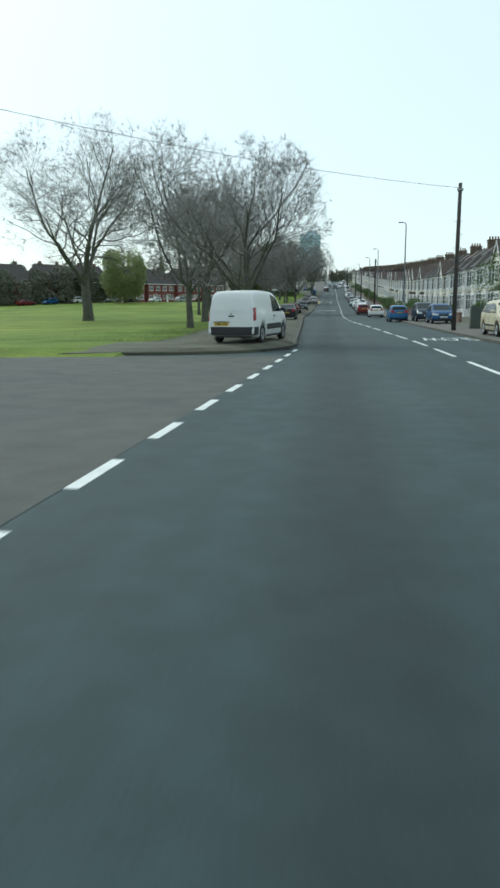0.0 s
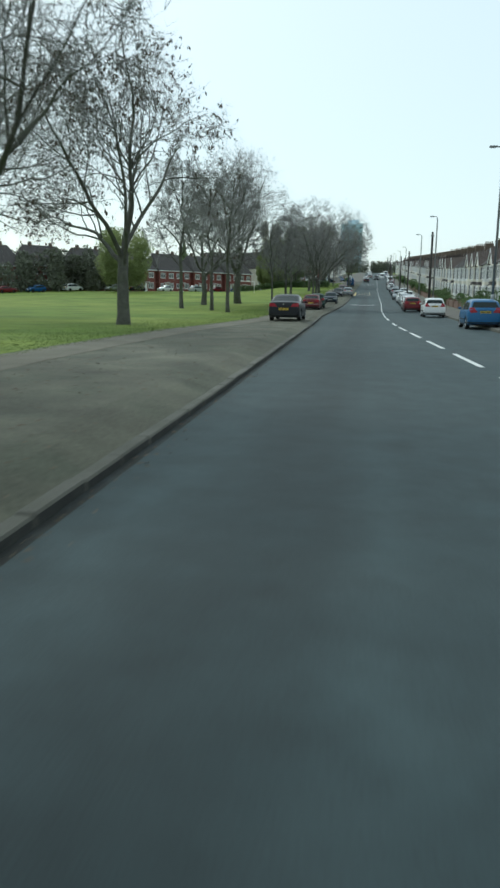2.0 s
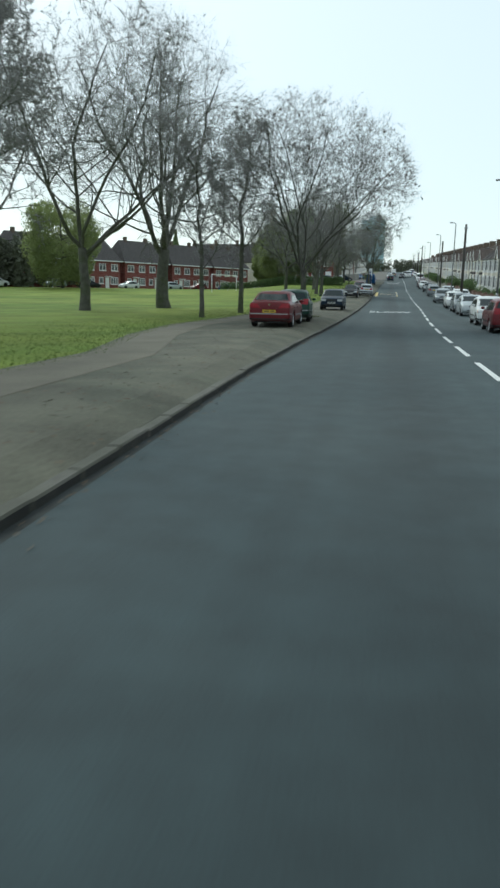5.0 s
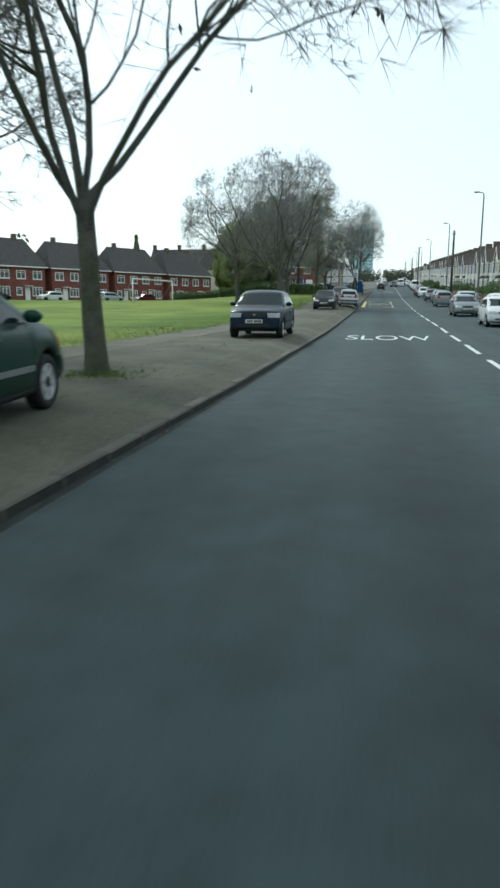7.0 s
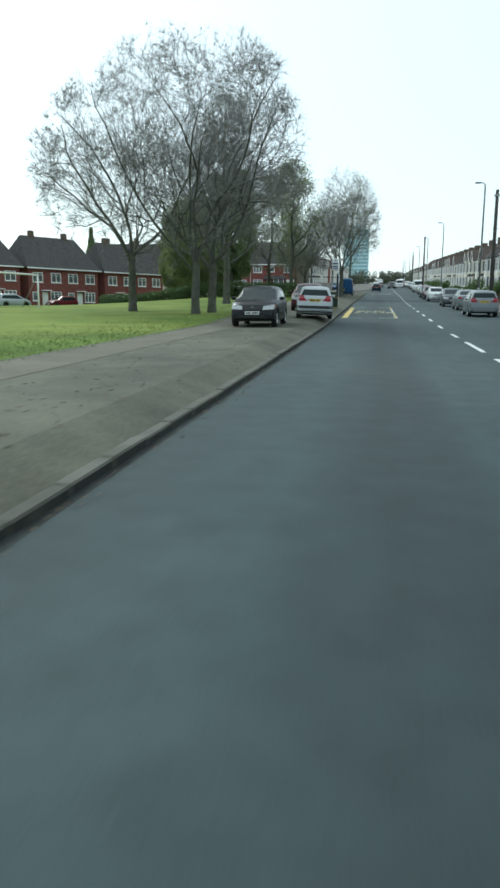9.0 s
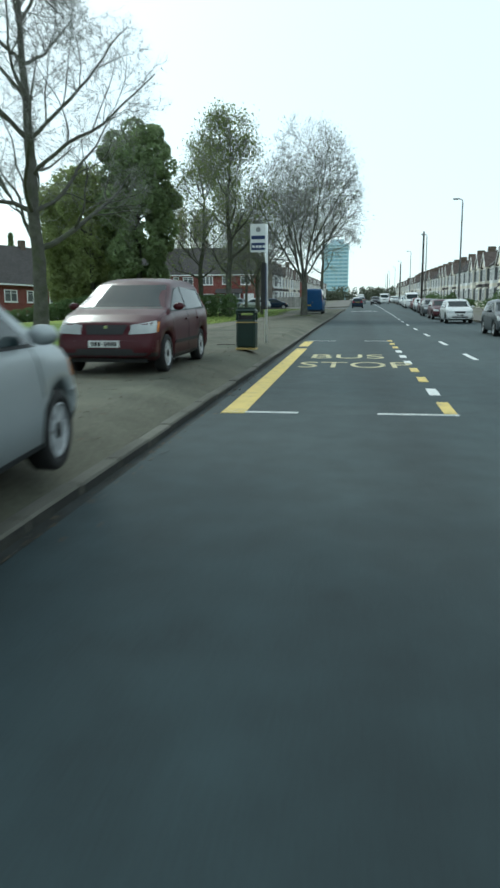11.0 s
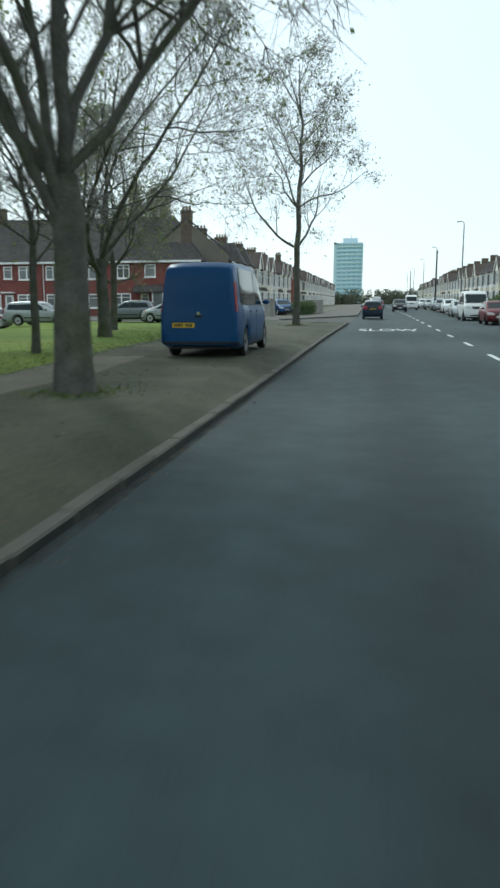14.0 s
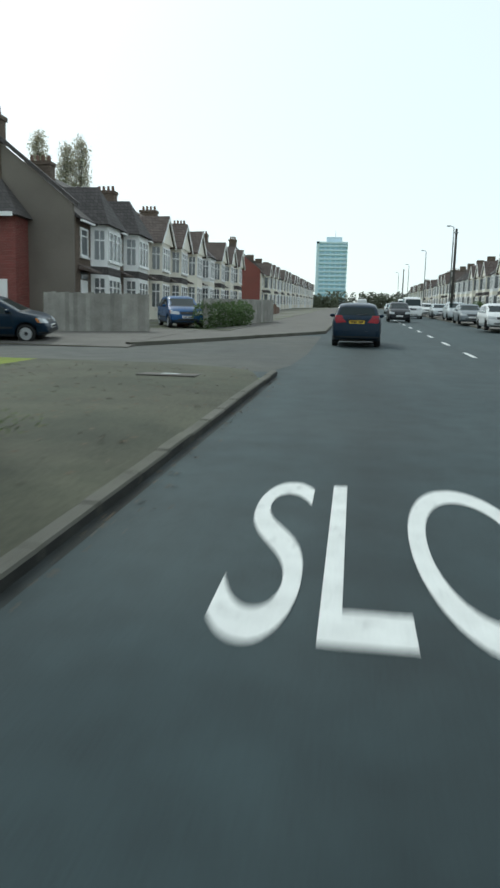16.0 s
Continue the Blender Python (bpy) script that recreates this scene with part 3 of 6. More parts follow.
# ---- vehicles ----
# prof: the outline from tail to nose; A, B: foot and head of the windscreen; C, D: head and foot of the rear window; tl, hl: heights of the lamps
CARS = dict(
    hatch=dict(L=3.92, W=1.70, wb=2.45, wx=0.05, R=0.30, belt=0.92, tumble=0.30, A=1.08, B=0.32, C=-1.42, D=-1.74, mid=-0.12, tl=(0.82, 1.05), hl=(0.60, 0.76), tw=(0.3, 0.13), plate=0.80,
               prof=((-1.96, 0.48), (-1.95, 0.66), (-1.90, 0.80), (-1.85, 0.96), (-1.76, 1.04), (-1.46, 1.36), (-1.3, 1.42), (-0.7, 1.47), (-0.1, 1.47), (0.3, 1.40), (1.06, 0.99), (1.55, 0.88), (1.80, 0.76), (1.92, 0.60), (1.96, 0.46))),
    boxy_hatch=dict(L=3.72, W=1.66, wb=2.42, wx=0.05, R=0.285, belt=0.91, tumble=0.28, A=0.98, B=0.36, C=-1.16, D=-1.70, mid=-0.22, tl=(0.66, 0.86), hl=(0.62, 0.75), tw=(0.16, 0.1), plate=0.70,
                    prof=((-1.86, 0.46), (-1.85, 0.62), (-1.83, 0.84), (-1.78, 0.95), (-1.70, 1.00), (-1.18, 1.35), (-0.95, 1.40), (-0.5, 1.42), (0.0, 1.42), (0.36, 1.37), (0.98, 0.95), (1.45, 0.88), (1.74, 0.80), (1.82, 0.74), (1.85, 0.52), (1.86, 0.46))),
    saloon=dict(L=4.48, W=1.76, wb=2.66, wx=0.08, R=0.31, belt=0.92, tumble=0.32, A=1.02, B=0.22, C=-1.02, D=-1.66, mid=-0.28, tl=(0.77, 0.95), hl=(0.58, 0.73), tw=(0.34, 0.1), plate=0.60,
                prof=((-2.24, 0.48), (-2.23, 0.68), (-2.19, 0.90), (-2.12, 1.00), (-1.95, 1.02), (-1.70, 1.05), (-1.04, 1.36), (-0.75, 1.41), (-0.25, 1.43), (0.2, 1.38), (1.02, 0.97), (1.7, 0.87), (2.06, 0.74), (2.2, 0.58), (2.24, 0.46))),
    mpv=dict(L=4.3, W=1.80, wb=2.64, wx=0.1, R=0.32, belt=1.0, tumble=0.30, A=1.28, B=0.42, C=-1.62, D=-1.94, mid=-0.05, tl=(0.85, 1.2), hl=(0.64, 0.82), tw=(0.12, 0.12), plate=0.78,
             prof=((-2.15, 0.48), (-2.14, 0.7), (-2.1, 0.92), (-2.04, 1.04), (-1.95, 1.12), (-1.64, 1.5), (-1.4, 1.57), (-0.6, 1.6), (0.0, 1.59), (0.4, 1.52), (1.28, 1.06), (1.7, 0.95), (1.98, 0.82), (2.11, 0.64), (2.15, 0.48))),
    estate=dict(L=4.5, W=1.74, wb=2.65, wx=0.15, R=0.31, belt=0.92, tumble=0.30, A=1.0, B=0.22, C=-1.92, D=-2.1, mid=-0.25, tl=(0.72, 0.98), hl=(0.58, 0.73), tw=(0.14, 0.1), plate=0.68,
                prof=((-2.25, 0.48), (-2.24, 0.7), (-2.2, 0.9), (-2.13, 1.0), (-1.95, 1.34), (-1.75, 1.42), (-0.8, 1.46), (-0.1, 1.45), (0.22, 1.39), (1.0, 0.97), (1.7, 0.87), (2.06, 0.74), (2.2, 0.58), (2.25, 0.46))),
    small_van=dict(L=4.36, W=1.78, wb=2.73, wx=0.1, R=0.32, belt=1.06, tumble=0.14, A=1.42, B=0.72, C=-2.0, D=-2.1, mid=0.02, tl=(0.78, 1.22), hl=(0.74, 0.94), tw=(0.05, 0.13), plate=0.62,
                   prof=((-2.18, 0.48), (-2.175, 0.7), (-2.16, 1.05), (-2.06, 1.55), (-1.96, 1.72), (-1.75, 1.79), (-0.6, 1.82), (0.3, 1.78), (0.72, 1.66), (1.42, 1.14), (1.75, 1.04), (2.02, 0.88), (2.14, 0.66), (2.18, 0.48))),
    van=dict(L=4.78, W=1.9, wb=3.1, wx=0.2, R=0.34, belt=1.18, tumble=0.1, A=1.76, B=0.98, C=-2.25, D=-2.32, mid=0.12, tl=(1.05, 1.72), hl=(0.84, 1.06), tw=(0.05, 0.12), plate=0.70,
             prof=((-2.39, 0.48), (-2.385, 0.8), (-2.37, 1.3), (-2.33, 1.88), (-2.26, 2.05), (-2.05, 2.15), (-0.6, 2.19), (0.4, 2.16), (0.96, 2.0), (1.76, 1.26), (2.05, 1.08), (2.26, 0.9), (2.36, 0.66), (2.39, 0.48))))
CACHE = {}


def car_meshes(kind):
    """The meshes of one kind of vehicle: a lofted shell, and glass, lamps and trim that follow its curves."""
    if kind in CACHE:
        return CACHE[kind]
    c = CARS[kind]
    L, W, R, A, B, C, D, mid, belt0 = (c[k] for k in ("L", "W", "R", "A", "B", "C", "D", "mid", "belt"))
    h2, panel = W / 2, "van" in kind
    wheels = [c["wx"] + c["wb"] / 2, c["wx"] - c["wb"] / 2]
    arch = R + 0.06
    fine_y = np.linspace(-L / 2, L / 2, 401)
    fine_z = np.interp(fine_y, *np.array(c["prof"]).T)
    pad = np.concatenate([np.full(9, fine_z[0]), fine_z, np.full(9, fine_z[-1])])
    ker = np.hanning(11) / np.hanning(11).sum()
    soft_z = np.convolve(pad, ker, "same")[9:-9]
    soft_z[:4], soft_z[-4:] = fine_z[:4], fine_z[-4:]
    zt = lambda y: float(np.interp(y, fine_y, soft_z))
    plan = lambda y: h2 * (1 - (0.13 if y > 0 else 0.10 if not panel else 0.06) * (abs(y) / (L / 2)) ** (5 if y > 0 else 7))
    belt = lambda y: belt0 - 0.035 * y / (L / 2)

    def zu(y):
        z = 0.19 + 0.12 * max(0, (abs(y) - L / 2 + 0.45) / 0.45)
        for w in wheels:
            d = abs(y - w)
            if d < arch:
                z = max(z, R + math.sqrt(arch * arch - d * d))
        return z

    def half(y):
        t, u, w = zt(y), zu(y), plan(y)
        t = max(t, u + 0.12)
        s = max(min(belt(y), t - 0.035), u + 0.08)
        up = t - s
        wt = 0.955 * w - c["tumble"] * max(0.0, up - 0.035)
        r = min(0.12, 0.3 * up + 0.03)
        d = s - u
        v = min(u, 0.31)
        e = s - v
        low = [(0.88, u), (0.972, max(v + min(0.05, e * 0.2), u + 0.004)), (1.0, max(v + e * 0.42, u + 0.008)), (0.998, max(v + e * 0.7, u + 0.012)), (0.985, s - min(e, d) * 0.1), (0.957, s)]
        low = [(w * (f if i == 0 else min(1.0, f)), z) for i, (f, z) in enumerate(low)]
        top = [(0.957 * w + (wt - 0.957 * w) * f, s + (t - r - s) * f) for f in (0.3, 0.65, 1.0)]
        return low + top + [(wt - 0.22 * r, t - 0.4 * r), (wt - 0.8 * r, t - 0.07 * r), (0.55 * wt, t + 0.018), (0, t + 0.026)]
    ys = list(np.linspace(-L / 2, L / 2, 38)) + list(np.linspace(-L / 2, -L / 2 + 0.3, 10)) + list(np.linspace(L / 2 - 0.3, L / 2, 8))
    for w in wheels:
        ys += [w + s * arch * math.cos(a) for a in np.linspace(0.02, 1.55, 7) for s in (-1, 1)] + [w - arch - 0.004, w + arch + 0.004]
    rings = []
    for y in sorted({round(float(v), 4) for v in ys}):
        q = half(y)
        rings.append([(0, y, q[0][1])] + [(x, y, z) for x, z in q] + [(-x, y, z) for x, z in reversed(q[:-1])])
    shell = Shape().loft(rings)
    tree_ = BVHTree.FromPolygons([Vector(p) for p in shell.v], shell.f)
    m = {"body": shell.mesh("body", True)}

    def cast(o, d):
        hit = tree_.ray_cast(Vector(o), Vector(d).normalized())[0]
        return hit if hit else tree_.find_nearest(Vector(o) + Vector(d).normalized() * 3.0)[0]

    def decal(ray, n, k, off=0.006, sink=0.012, flip=False):
        """A thin shell that lies on the body: ray(a, b) gives where to look from and which way, for a, b from 0 to 1."""
        outer, inner = [], []
        for j in range(k + 1):
            for i in range(n + 1):
                o, d = ray(i / n, j / k)
                d = Vector(d).normalized()
                p = cast(o, d)
                for row, q in ((outer, p - d * off), (inner, p + d * sink)):
                    row.append((-q.x if flip else q.x, q.y, q.z))
        at, N = lambda i, j: j * (n + 1) + i, (n + 1) * (k + 1)
        fs = [(at(i, j), at(i + 1, j), at(i + 1, j + 1), at(i, j + 1)) for j in range(k) for i in range(n)]
        fs += [tuple(N + v for v in reversed(f)) for f in fs]
        rim = [at(i, 0) for i in range(n)] + [at(n, j) for j in range(k)] + [at(i, k) for i in range(n, 0, -1)] + [at(0, j) for j in range(k, 0, -1)]
        edge = len(rim)
        fs += [(2 * N + i, 2 * N + (i + 1) % edge, 2 * N + edge + (i + 1) % edge, 2 * N + edge + i) for i in range(edge)]
        return Shape().add(outer + inner + [outer[i] for i in rim] + [inner[i] for i in rim], fs)

    def quad(q, a, b):
        (ax, az), (bx, bz), (cx, cz), (dx, dz) = q
        return (ax * (1 - a) + bx * a) * (1 - b) + (dx * (1 - a) + cx * a) * b, (az * (1 - a) + bz * a) * (1 - b) + (dz * (1 - a) + cz * a) * b

    def side(q, flip, n=8, k=4, off=0.006):
        def ray(a, b):
            y, z = quad(q, a, b)
            return (3, y, z), (-1, 0, 0)
        return decal(ray, n, k, off, 0.012, flip)

    def end(q, sgn, n=8, k=4, off=0.006):
        def ray(a, b):
            x, z = quad(q, a, b)
            return (x, sgn * 5, z), (0, -sgn, 0)
        return decal(ray, n, k, off)

    def corner(q, sgn, flip, n=8, k=4, off=0.008):
        """A lamp wrapped round a corner; q is given along the diagonal."""
        cx, cy = plan(sgn * (L / 2 - 0.05)), sgn * (L / 2 - 0.05)

        def ray(a, b):
            u, z = quad(q, a, b)
            return (cx + 2 - u * 0.7, cy + sgn * (2 + u * 0.7), z), (-1, -sgn, 0)
        return decal(ray, n, k, off, 0.02, flip)

    def band(z0, z1, sgn, sweep, off=0.012, n=22, k=3):
        """A strip round the nose or tail."""
        def ray(a, b):
            g = radians(sweep) * (2 * a - 1)
            dx, dy = math.sin(g), sgn * math.cos(g)
            return (dx * 4, sgn * (L / 2 - 0.95) + dy * 4, z0 + (z1 - z0) * b), (-dx, -dy, 0)
        return decal(ray, n, k, off, 0.01)
    za, zb_ = zt(A) + 0.035, zt(B) - 0.03
    wa, wz = 0.9 * plan(A) - 0.02, 0.955 * plan(B) - c["tumble"] * (zt(B) - belt(B)) - 0.085
    m["windscreen"] = end([(-wa, za), (wa, za), (wz, zb_), (-wz, zb_)], 1, 10, 8).mesh("windscreen", True)
    za, zb_ = zt(D) + 0.015, zt(C) - 0.035
    wa, wz = 0.955 * plan(D) - 0.13, 0.955 * plan(C) - c["tumble"] * (zt(C) - belt(C)) - 0.15
    m["rear_window"] = None if panel else end([(-wa, za), (wa, za), (wz, zb_), (-wz, zb_)], -1, 10, 8).mesh("rear_window", True)
    lo = belt0 + 0.045
    head = lambda y: zt(y) - 0.135
    fl, fu = A - 0.24, B - 0.10
    rl, ru = D + 0.24, C + 0.14
    front = [(fl, lo - 0.01), (mid + 0.035, lo), (mid + 0.035, head(mid)), (fu, head(fu))]
    rear = [(mid - 0.035, lo), (rl, lo + 0.035), (ru, head(ru) - 0.02), (mid - 0.035, head(mid))]
    if kind == "van":
        rear = [(mid - 0.06, lo), (mid - 1.95, lo + 0.02), (mid - 1.9, head(mid - 1)), (mid - 0.06, head(mid))]
    for flip, n in ((False, "r"), (True, "l")):
        m["front_side_" + n] = side(front, flip, off=0.009).mesh("side_window", True)
        m["rear_side_" + n] = side(rear, flip, off=0.009).mesh("side_window", True) if kind != "small_van" else None
        back = mid - 0.02 if kind == "small_van" else mid - 2.0 if kind == "van" else None
        if back is None:
            seal = [(fl + 0.05, lo - 0.035), (rl - 0.05, lo), (ru - 0.03, head(ru) + 0.012), (fu + 0.03, head(fu) + 0.03)]
        else:
            seal = [(fl + 0.05, lo - 0.035), (back, lo - 0.025), (back, head(mid) + 0.03), (fu + 0.03, head(fu) + 0.03)]
        m["seal_" + n] = side(seal, flip, 16, 4, 0.004).mesh("window_seal", True)
        hl, tl, (t_in, t_out) = c["hl"], c["tl"], c["tw"]
        m["headlight_" + n] = corner([(0.28, hl[0] + 0.02), (-0.13, hl[0] + 0.05), (-0.2, hl[1] + 0.06), (0.2, hl[1] - 0.01)] if kind != "boxy_hatch" else [(0.25, hl[0]), (-0.04, hl[0]), (-0.04, hl[1]), (0.25, hl[1])], 1, flip).mesh("headlight", True)
        m["tail_light_" + n] = corner([(t_in, tl[0]), (-t_out * 0.7, tl[0] + 0.03), (-t_out * 1.2, tl[1] + 0.02), (t_in * (0.6 if not panel else 1.0), tl[1])] if kind != "hatch" else [(t_in, tl[0] + 0.02), (0.06, tl[0] - 0.01), (-0.17, tl[1] + 0.02), (0.07, tl[1] + 0.02)], -1, flip).mesh("tail_light", True)
        m["indicator_" + n] = corner([(-0.14, hl[0] + 0.05), (-0.2, hl[0] + 0.06), (-0.26, hl[1] + 0.03), (-0.21, hl[1] + 0.04)] if kind != "boxy_hatch" else [(-0.045, hl[0]), (-0.13, hl[0]), (-0.13, hl[1]), (-0.045, hl[1])], 1, flip).mesh("indicator", True)
        sg = -1 if flip else 1
        yo = A - 0.34
        egg = []
        for k in range(7):
            g = -1 + 2 * k / 6
            e = math.sqrt(max(0.05, 1 - g * g))
            egg.append([(sg * (h2 + 0.06 + 0.1 * g), yo + 0.075 * e * math.cos(q * 0.5236), belt0 + 0.1 + 0.075 * e * math.sin(q * 0.5236) * (1.0 if abs(math.sin(q * 0.5236)) < 0.9 else 0.9)) for q in range(12)])
        m["mirror_" + n] = Shape().loft(egg).mesh("mirror", True)
        doors = [mid - 0.02] if kind == "small_van" or kind == "boxy_hatch" else [mid - 0.02, mid - 0.98]
        handles = []
        for y in doors:
            x = cast((3, y + 0.16, belt0 - 0.13), (-1, 0, 0)).x
            handles.append(Shape().box(*sorted((sg * (x - 0.012), sg * (x + 0.026))), y + 0.07, y + 0.25, belt0 - 0.15, belt0 - 0.11, 0.009).mesh("door_handle"))
        m["door_handle_" + n] = handles
        gaps = [(mid, mid), (A - 0.05, A - 0.28)] if kind in ("small_van", "boxy_hatch") else [(mid, mid), (mid - 0.82, mid - 0.98), (A - 0.05, A - 0.28)]
        m["door_gap_" + n] = [side([(y0 - 0.006, 0.3), (y0 + 0.006, 0.3), (y1 + 0.006, belt0 + 0.0), (y1 - 0.006, belt0 + 0.0)], flip, 1, 8, 0.003).mesh("door_gap") for y0, y1 in gaps]
        m["rubbing_strip_" + n] = side([(wheels[1] + arch + 0.06, 0.46), (wheels[0] - arch - 0.06, 0.46), (wheels[0] - arch - 0.06, 0.52 if not panel else 0.66), (wheels[1] + arch + 0.06, 0.52 if not panel else 0.66)], flip, 12, 2, 0.014).mesh("rubbing_strip", True)
        m["sill_" + n] = side([(wheels[1] + arch + 0.02, 0.205), (wheels[0] - arch - 0.02, 0.205), (wheels[0] - arch - 0.02, 0.275), (wheels[1] + arch + 0.02, 0.275)], flip, 8, 2, 0.004).mesh("sill", True)
    hi = 0.56 if not panel else 0.58
    m["front_bumper"], m["rear_bumper"] = band(0.31, hi, 1, 62).mesh("bumper", True), band(0.31, hi, -1, 58).mesh("bumper", True)
    m["front_valance"], m["rear_valance"] = band(0.3, 0.37, 1, 55, 0.016).mesh("valance", True), band(0.3, 0.38, -1, 52, 0.016).mesh("valance", True)
    m["insert"] = band(0.49, 0.62, -1, 50, 0.018).mesh("bumper_insert", True)
    m["lower_strip"] = band(0.40, 0.425, -1, 50, 0.024).mesh("bumper_strip", True)
    m["strip"] = band(0.53, 0.575, -1, 60, 0.02).mesh("bumper_strip", True)
    zl = c["hl"][0]
    m["grille"] = end([(-0.3, zl + 0.02), (0.3, zl + 0.02), (0.36, c["hl"][1] - 0.01), (-0.36, c["hl"][1] - 0.01)], 1, 8, 3, 0.009).mesh("grille", True)
    m["intake"] = end([(-0.5, 0.36), (0.5, 0.36), (0.46, 0.43), (-0.46, 0.43)], 1, 8, 2, 0.02).mesh("intake", True)
    y_f, y_r = cast((0, 5, 0.49), (0, -1, 0)).y, cast((0, -5, c["plate"] + 0.055), (0, 1, 0)).y
    po = -0.36 if panel else 0.0
    pf, pr = 0.455, c["plate"]
    m["front_plate"] = Shape().box(-0.26, 0.26, y_f - 0.03, y_f + 0.03, pf, pf + 0.11).mesh("number_plate")
    m["rear_plate"] = Shape().box(po - 0.26, po + 0.26, y_r - 0.02, y_r + 0.04, pr, pr + 0.11).mesh("number_plate")
    m["plate_lamp"] = Shape().box(po - 0.3, po + 0.3, y_r - 0.035, y_r + 0.05, pr + 0.118, pr + 0.145, 0.006).mesh("plate_light")
    for n, y, z, o in (("front_bars", y_f + 0.03, pf, 0), ("rear_bars", y_r - 0.024, pr, po)):
        s = Shape()
        for k in (0, 1, 2, 3, 5, 6, 7):
            q = -0.215 + k * 0.055 + o
            s.box(q, q + 0.036, y, y + 0.004, z + 0.02, z + 0.09)
        s.box(o - 0.215, o + 0.206, y, y + 0.003, z + 0.05, z + 0.056)
        m[n] = s.mesh("plate_mark")
    bz = min(c["tl"][1] - 0.03, 0.92) if not panel else 1.02
    by, fy_ = cast((0, -5, bz), (0, 1, 0)).y, cast((0, 5, c["hl"][1] - 0.05), (0, -1, 0)).y
    disc = lambda y, z: Shape().prism([(0.036 * math.cos(q * 0.5236), z + 0.036 * math.sin(q * 0.5236)) for q in range(12)], "y", y - 0.02, y + 0.02).mesh("badge")
    m["badge"] = [disc(by, bz), disc(fy_, c["hl"][1] - 0.05)]
    m["tailgate"] = None
    if panel:
        zlow, zhigh = belt0 + 0.04, zt(C) - 0.17
        m["tailgate"] = end([(-h2 * 0.72, zlow), (h2 * 0.72, zlow), (h2 * 0.66, zhigh), (-h2 * 0.66, zhigh)], -1, 8, 6, 0.012).mesh("tailgate_panel", True)
        y_h = cast((0, -5, 0.95), (0, 1, 0)).y
        m["tail_handle"] = Shape().box(-0.1, 0.1, y_h - 0.03, y_h + 0.02, 0.93, 0.97, 0.008).mesh("tailgate_handle")
    else:
        m["wiper"] = end([(-0.02, zt(D) + 0.02), (0.34, zt(D) + 0.06), (0.34, zt(D) + 0.075), (-0.02, zt(D) + 0.045)], -1, 6, 1, 0.02).mesh("rear_wiper")
    m["cowl"] = end([(-0.9 * plan(A) + 0.05, zt(A) + 0.0), (0.9 * plan(A) - 0.05, zt(A) + 0.0), (0.9 * plan(A) - 0.05, zt(A) + 0.03), (-0.9 * plan(A) + 0.05, zt(A) + 0.03)], 1, 8, 1, 0.004).mesh("cowl")
    m["underbody"] = Shape().box(-h2 + 0.24, h2 - 0.24, -L / 2 + 0.2, L / 2 - 0.2, 0.2, 0.66).mesh("underbody")
    # wheel: hub, tyre, rim
    n = 24
    lathe = lambda prof: Shape().loft([[(x, r * math.cos(k * 6.28318 / n), r * math.sin(k * 6.28318 / n)) for k in range(n)] for x, r in prof])
    m["tyre"] = lathe([(-0.09, R * 0.66), (-0.1, R * 0.9), (-0.07, R), (0.07, R), (0.098, R * 0.92), (0.09, R * 0.68), (0.05, R * 0.66), (-0.05, R * 0.66)]).mesh("tyre", True)
    s = lathe([(0.0, 0.02), (0.015, R * 0.62), (0.085, R * 0.675), (0.09, R * 0.64), (0.04, R * 0.6), (0.02, 0.02)])
    for k in range(7):
        g = k * 6.28318 / 7
        u, w = (math.cos(g), math.sin(g)), (-math.sin(g), math.cos(g))
        q = [(0.03, 0.04, -0.034), (0.025, R * 0.62, -0.045), (0.025, R * 0.62, 0.045), (0.03, 0.04, 0.034)]
        ring = lambda dx: [(p[0] + dx, p[1] * u[0] + p[2] * w[0], p[1] * u[1] + p[2] * w[1]) for p in q]
        s.loft([ring(0.0), ring(0.05)])
    m["rim"] = s.mesh("rim")
    m["hub"] = lathe([(-0.06, 0.03), (-0.06, 0.1), (0.088, 0.06), (0.095, 0.03)]).mesh("wheel")
    m["wheels"] = wheels
    CACHE[kind] = m
    return m


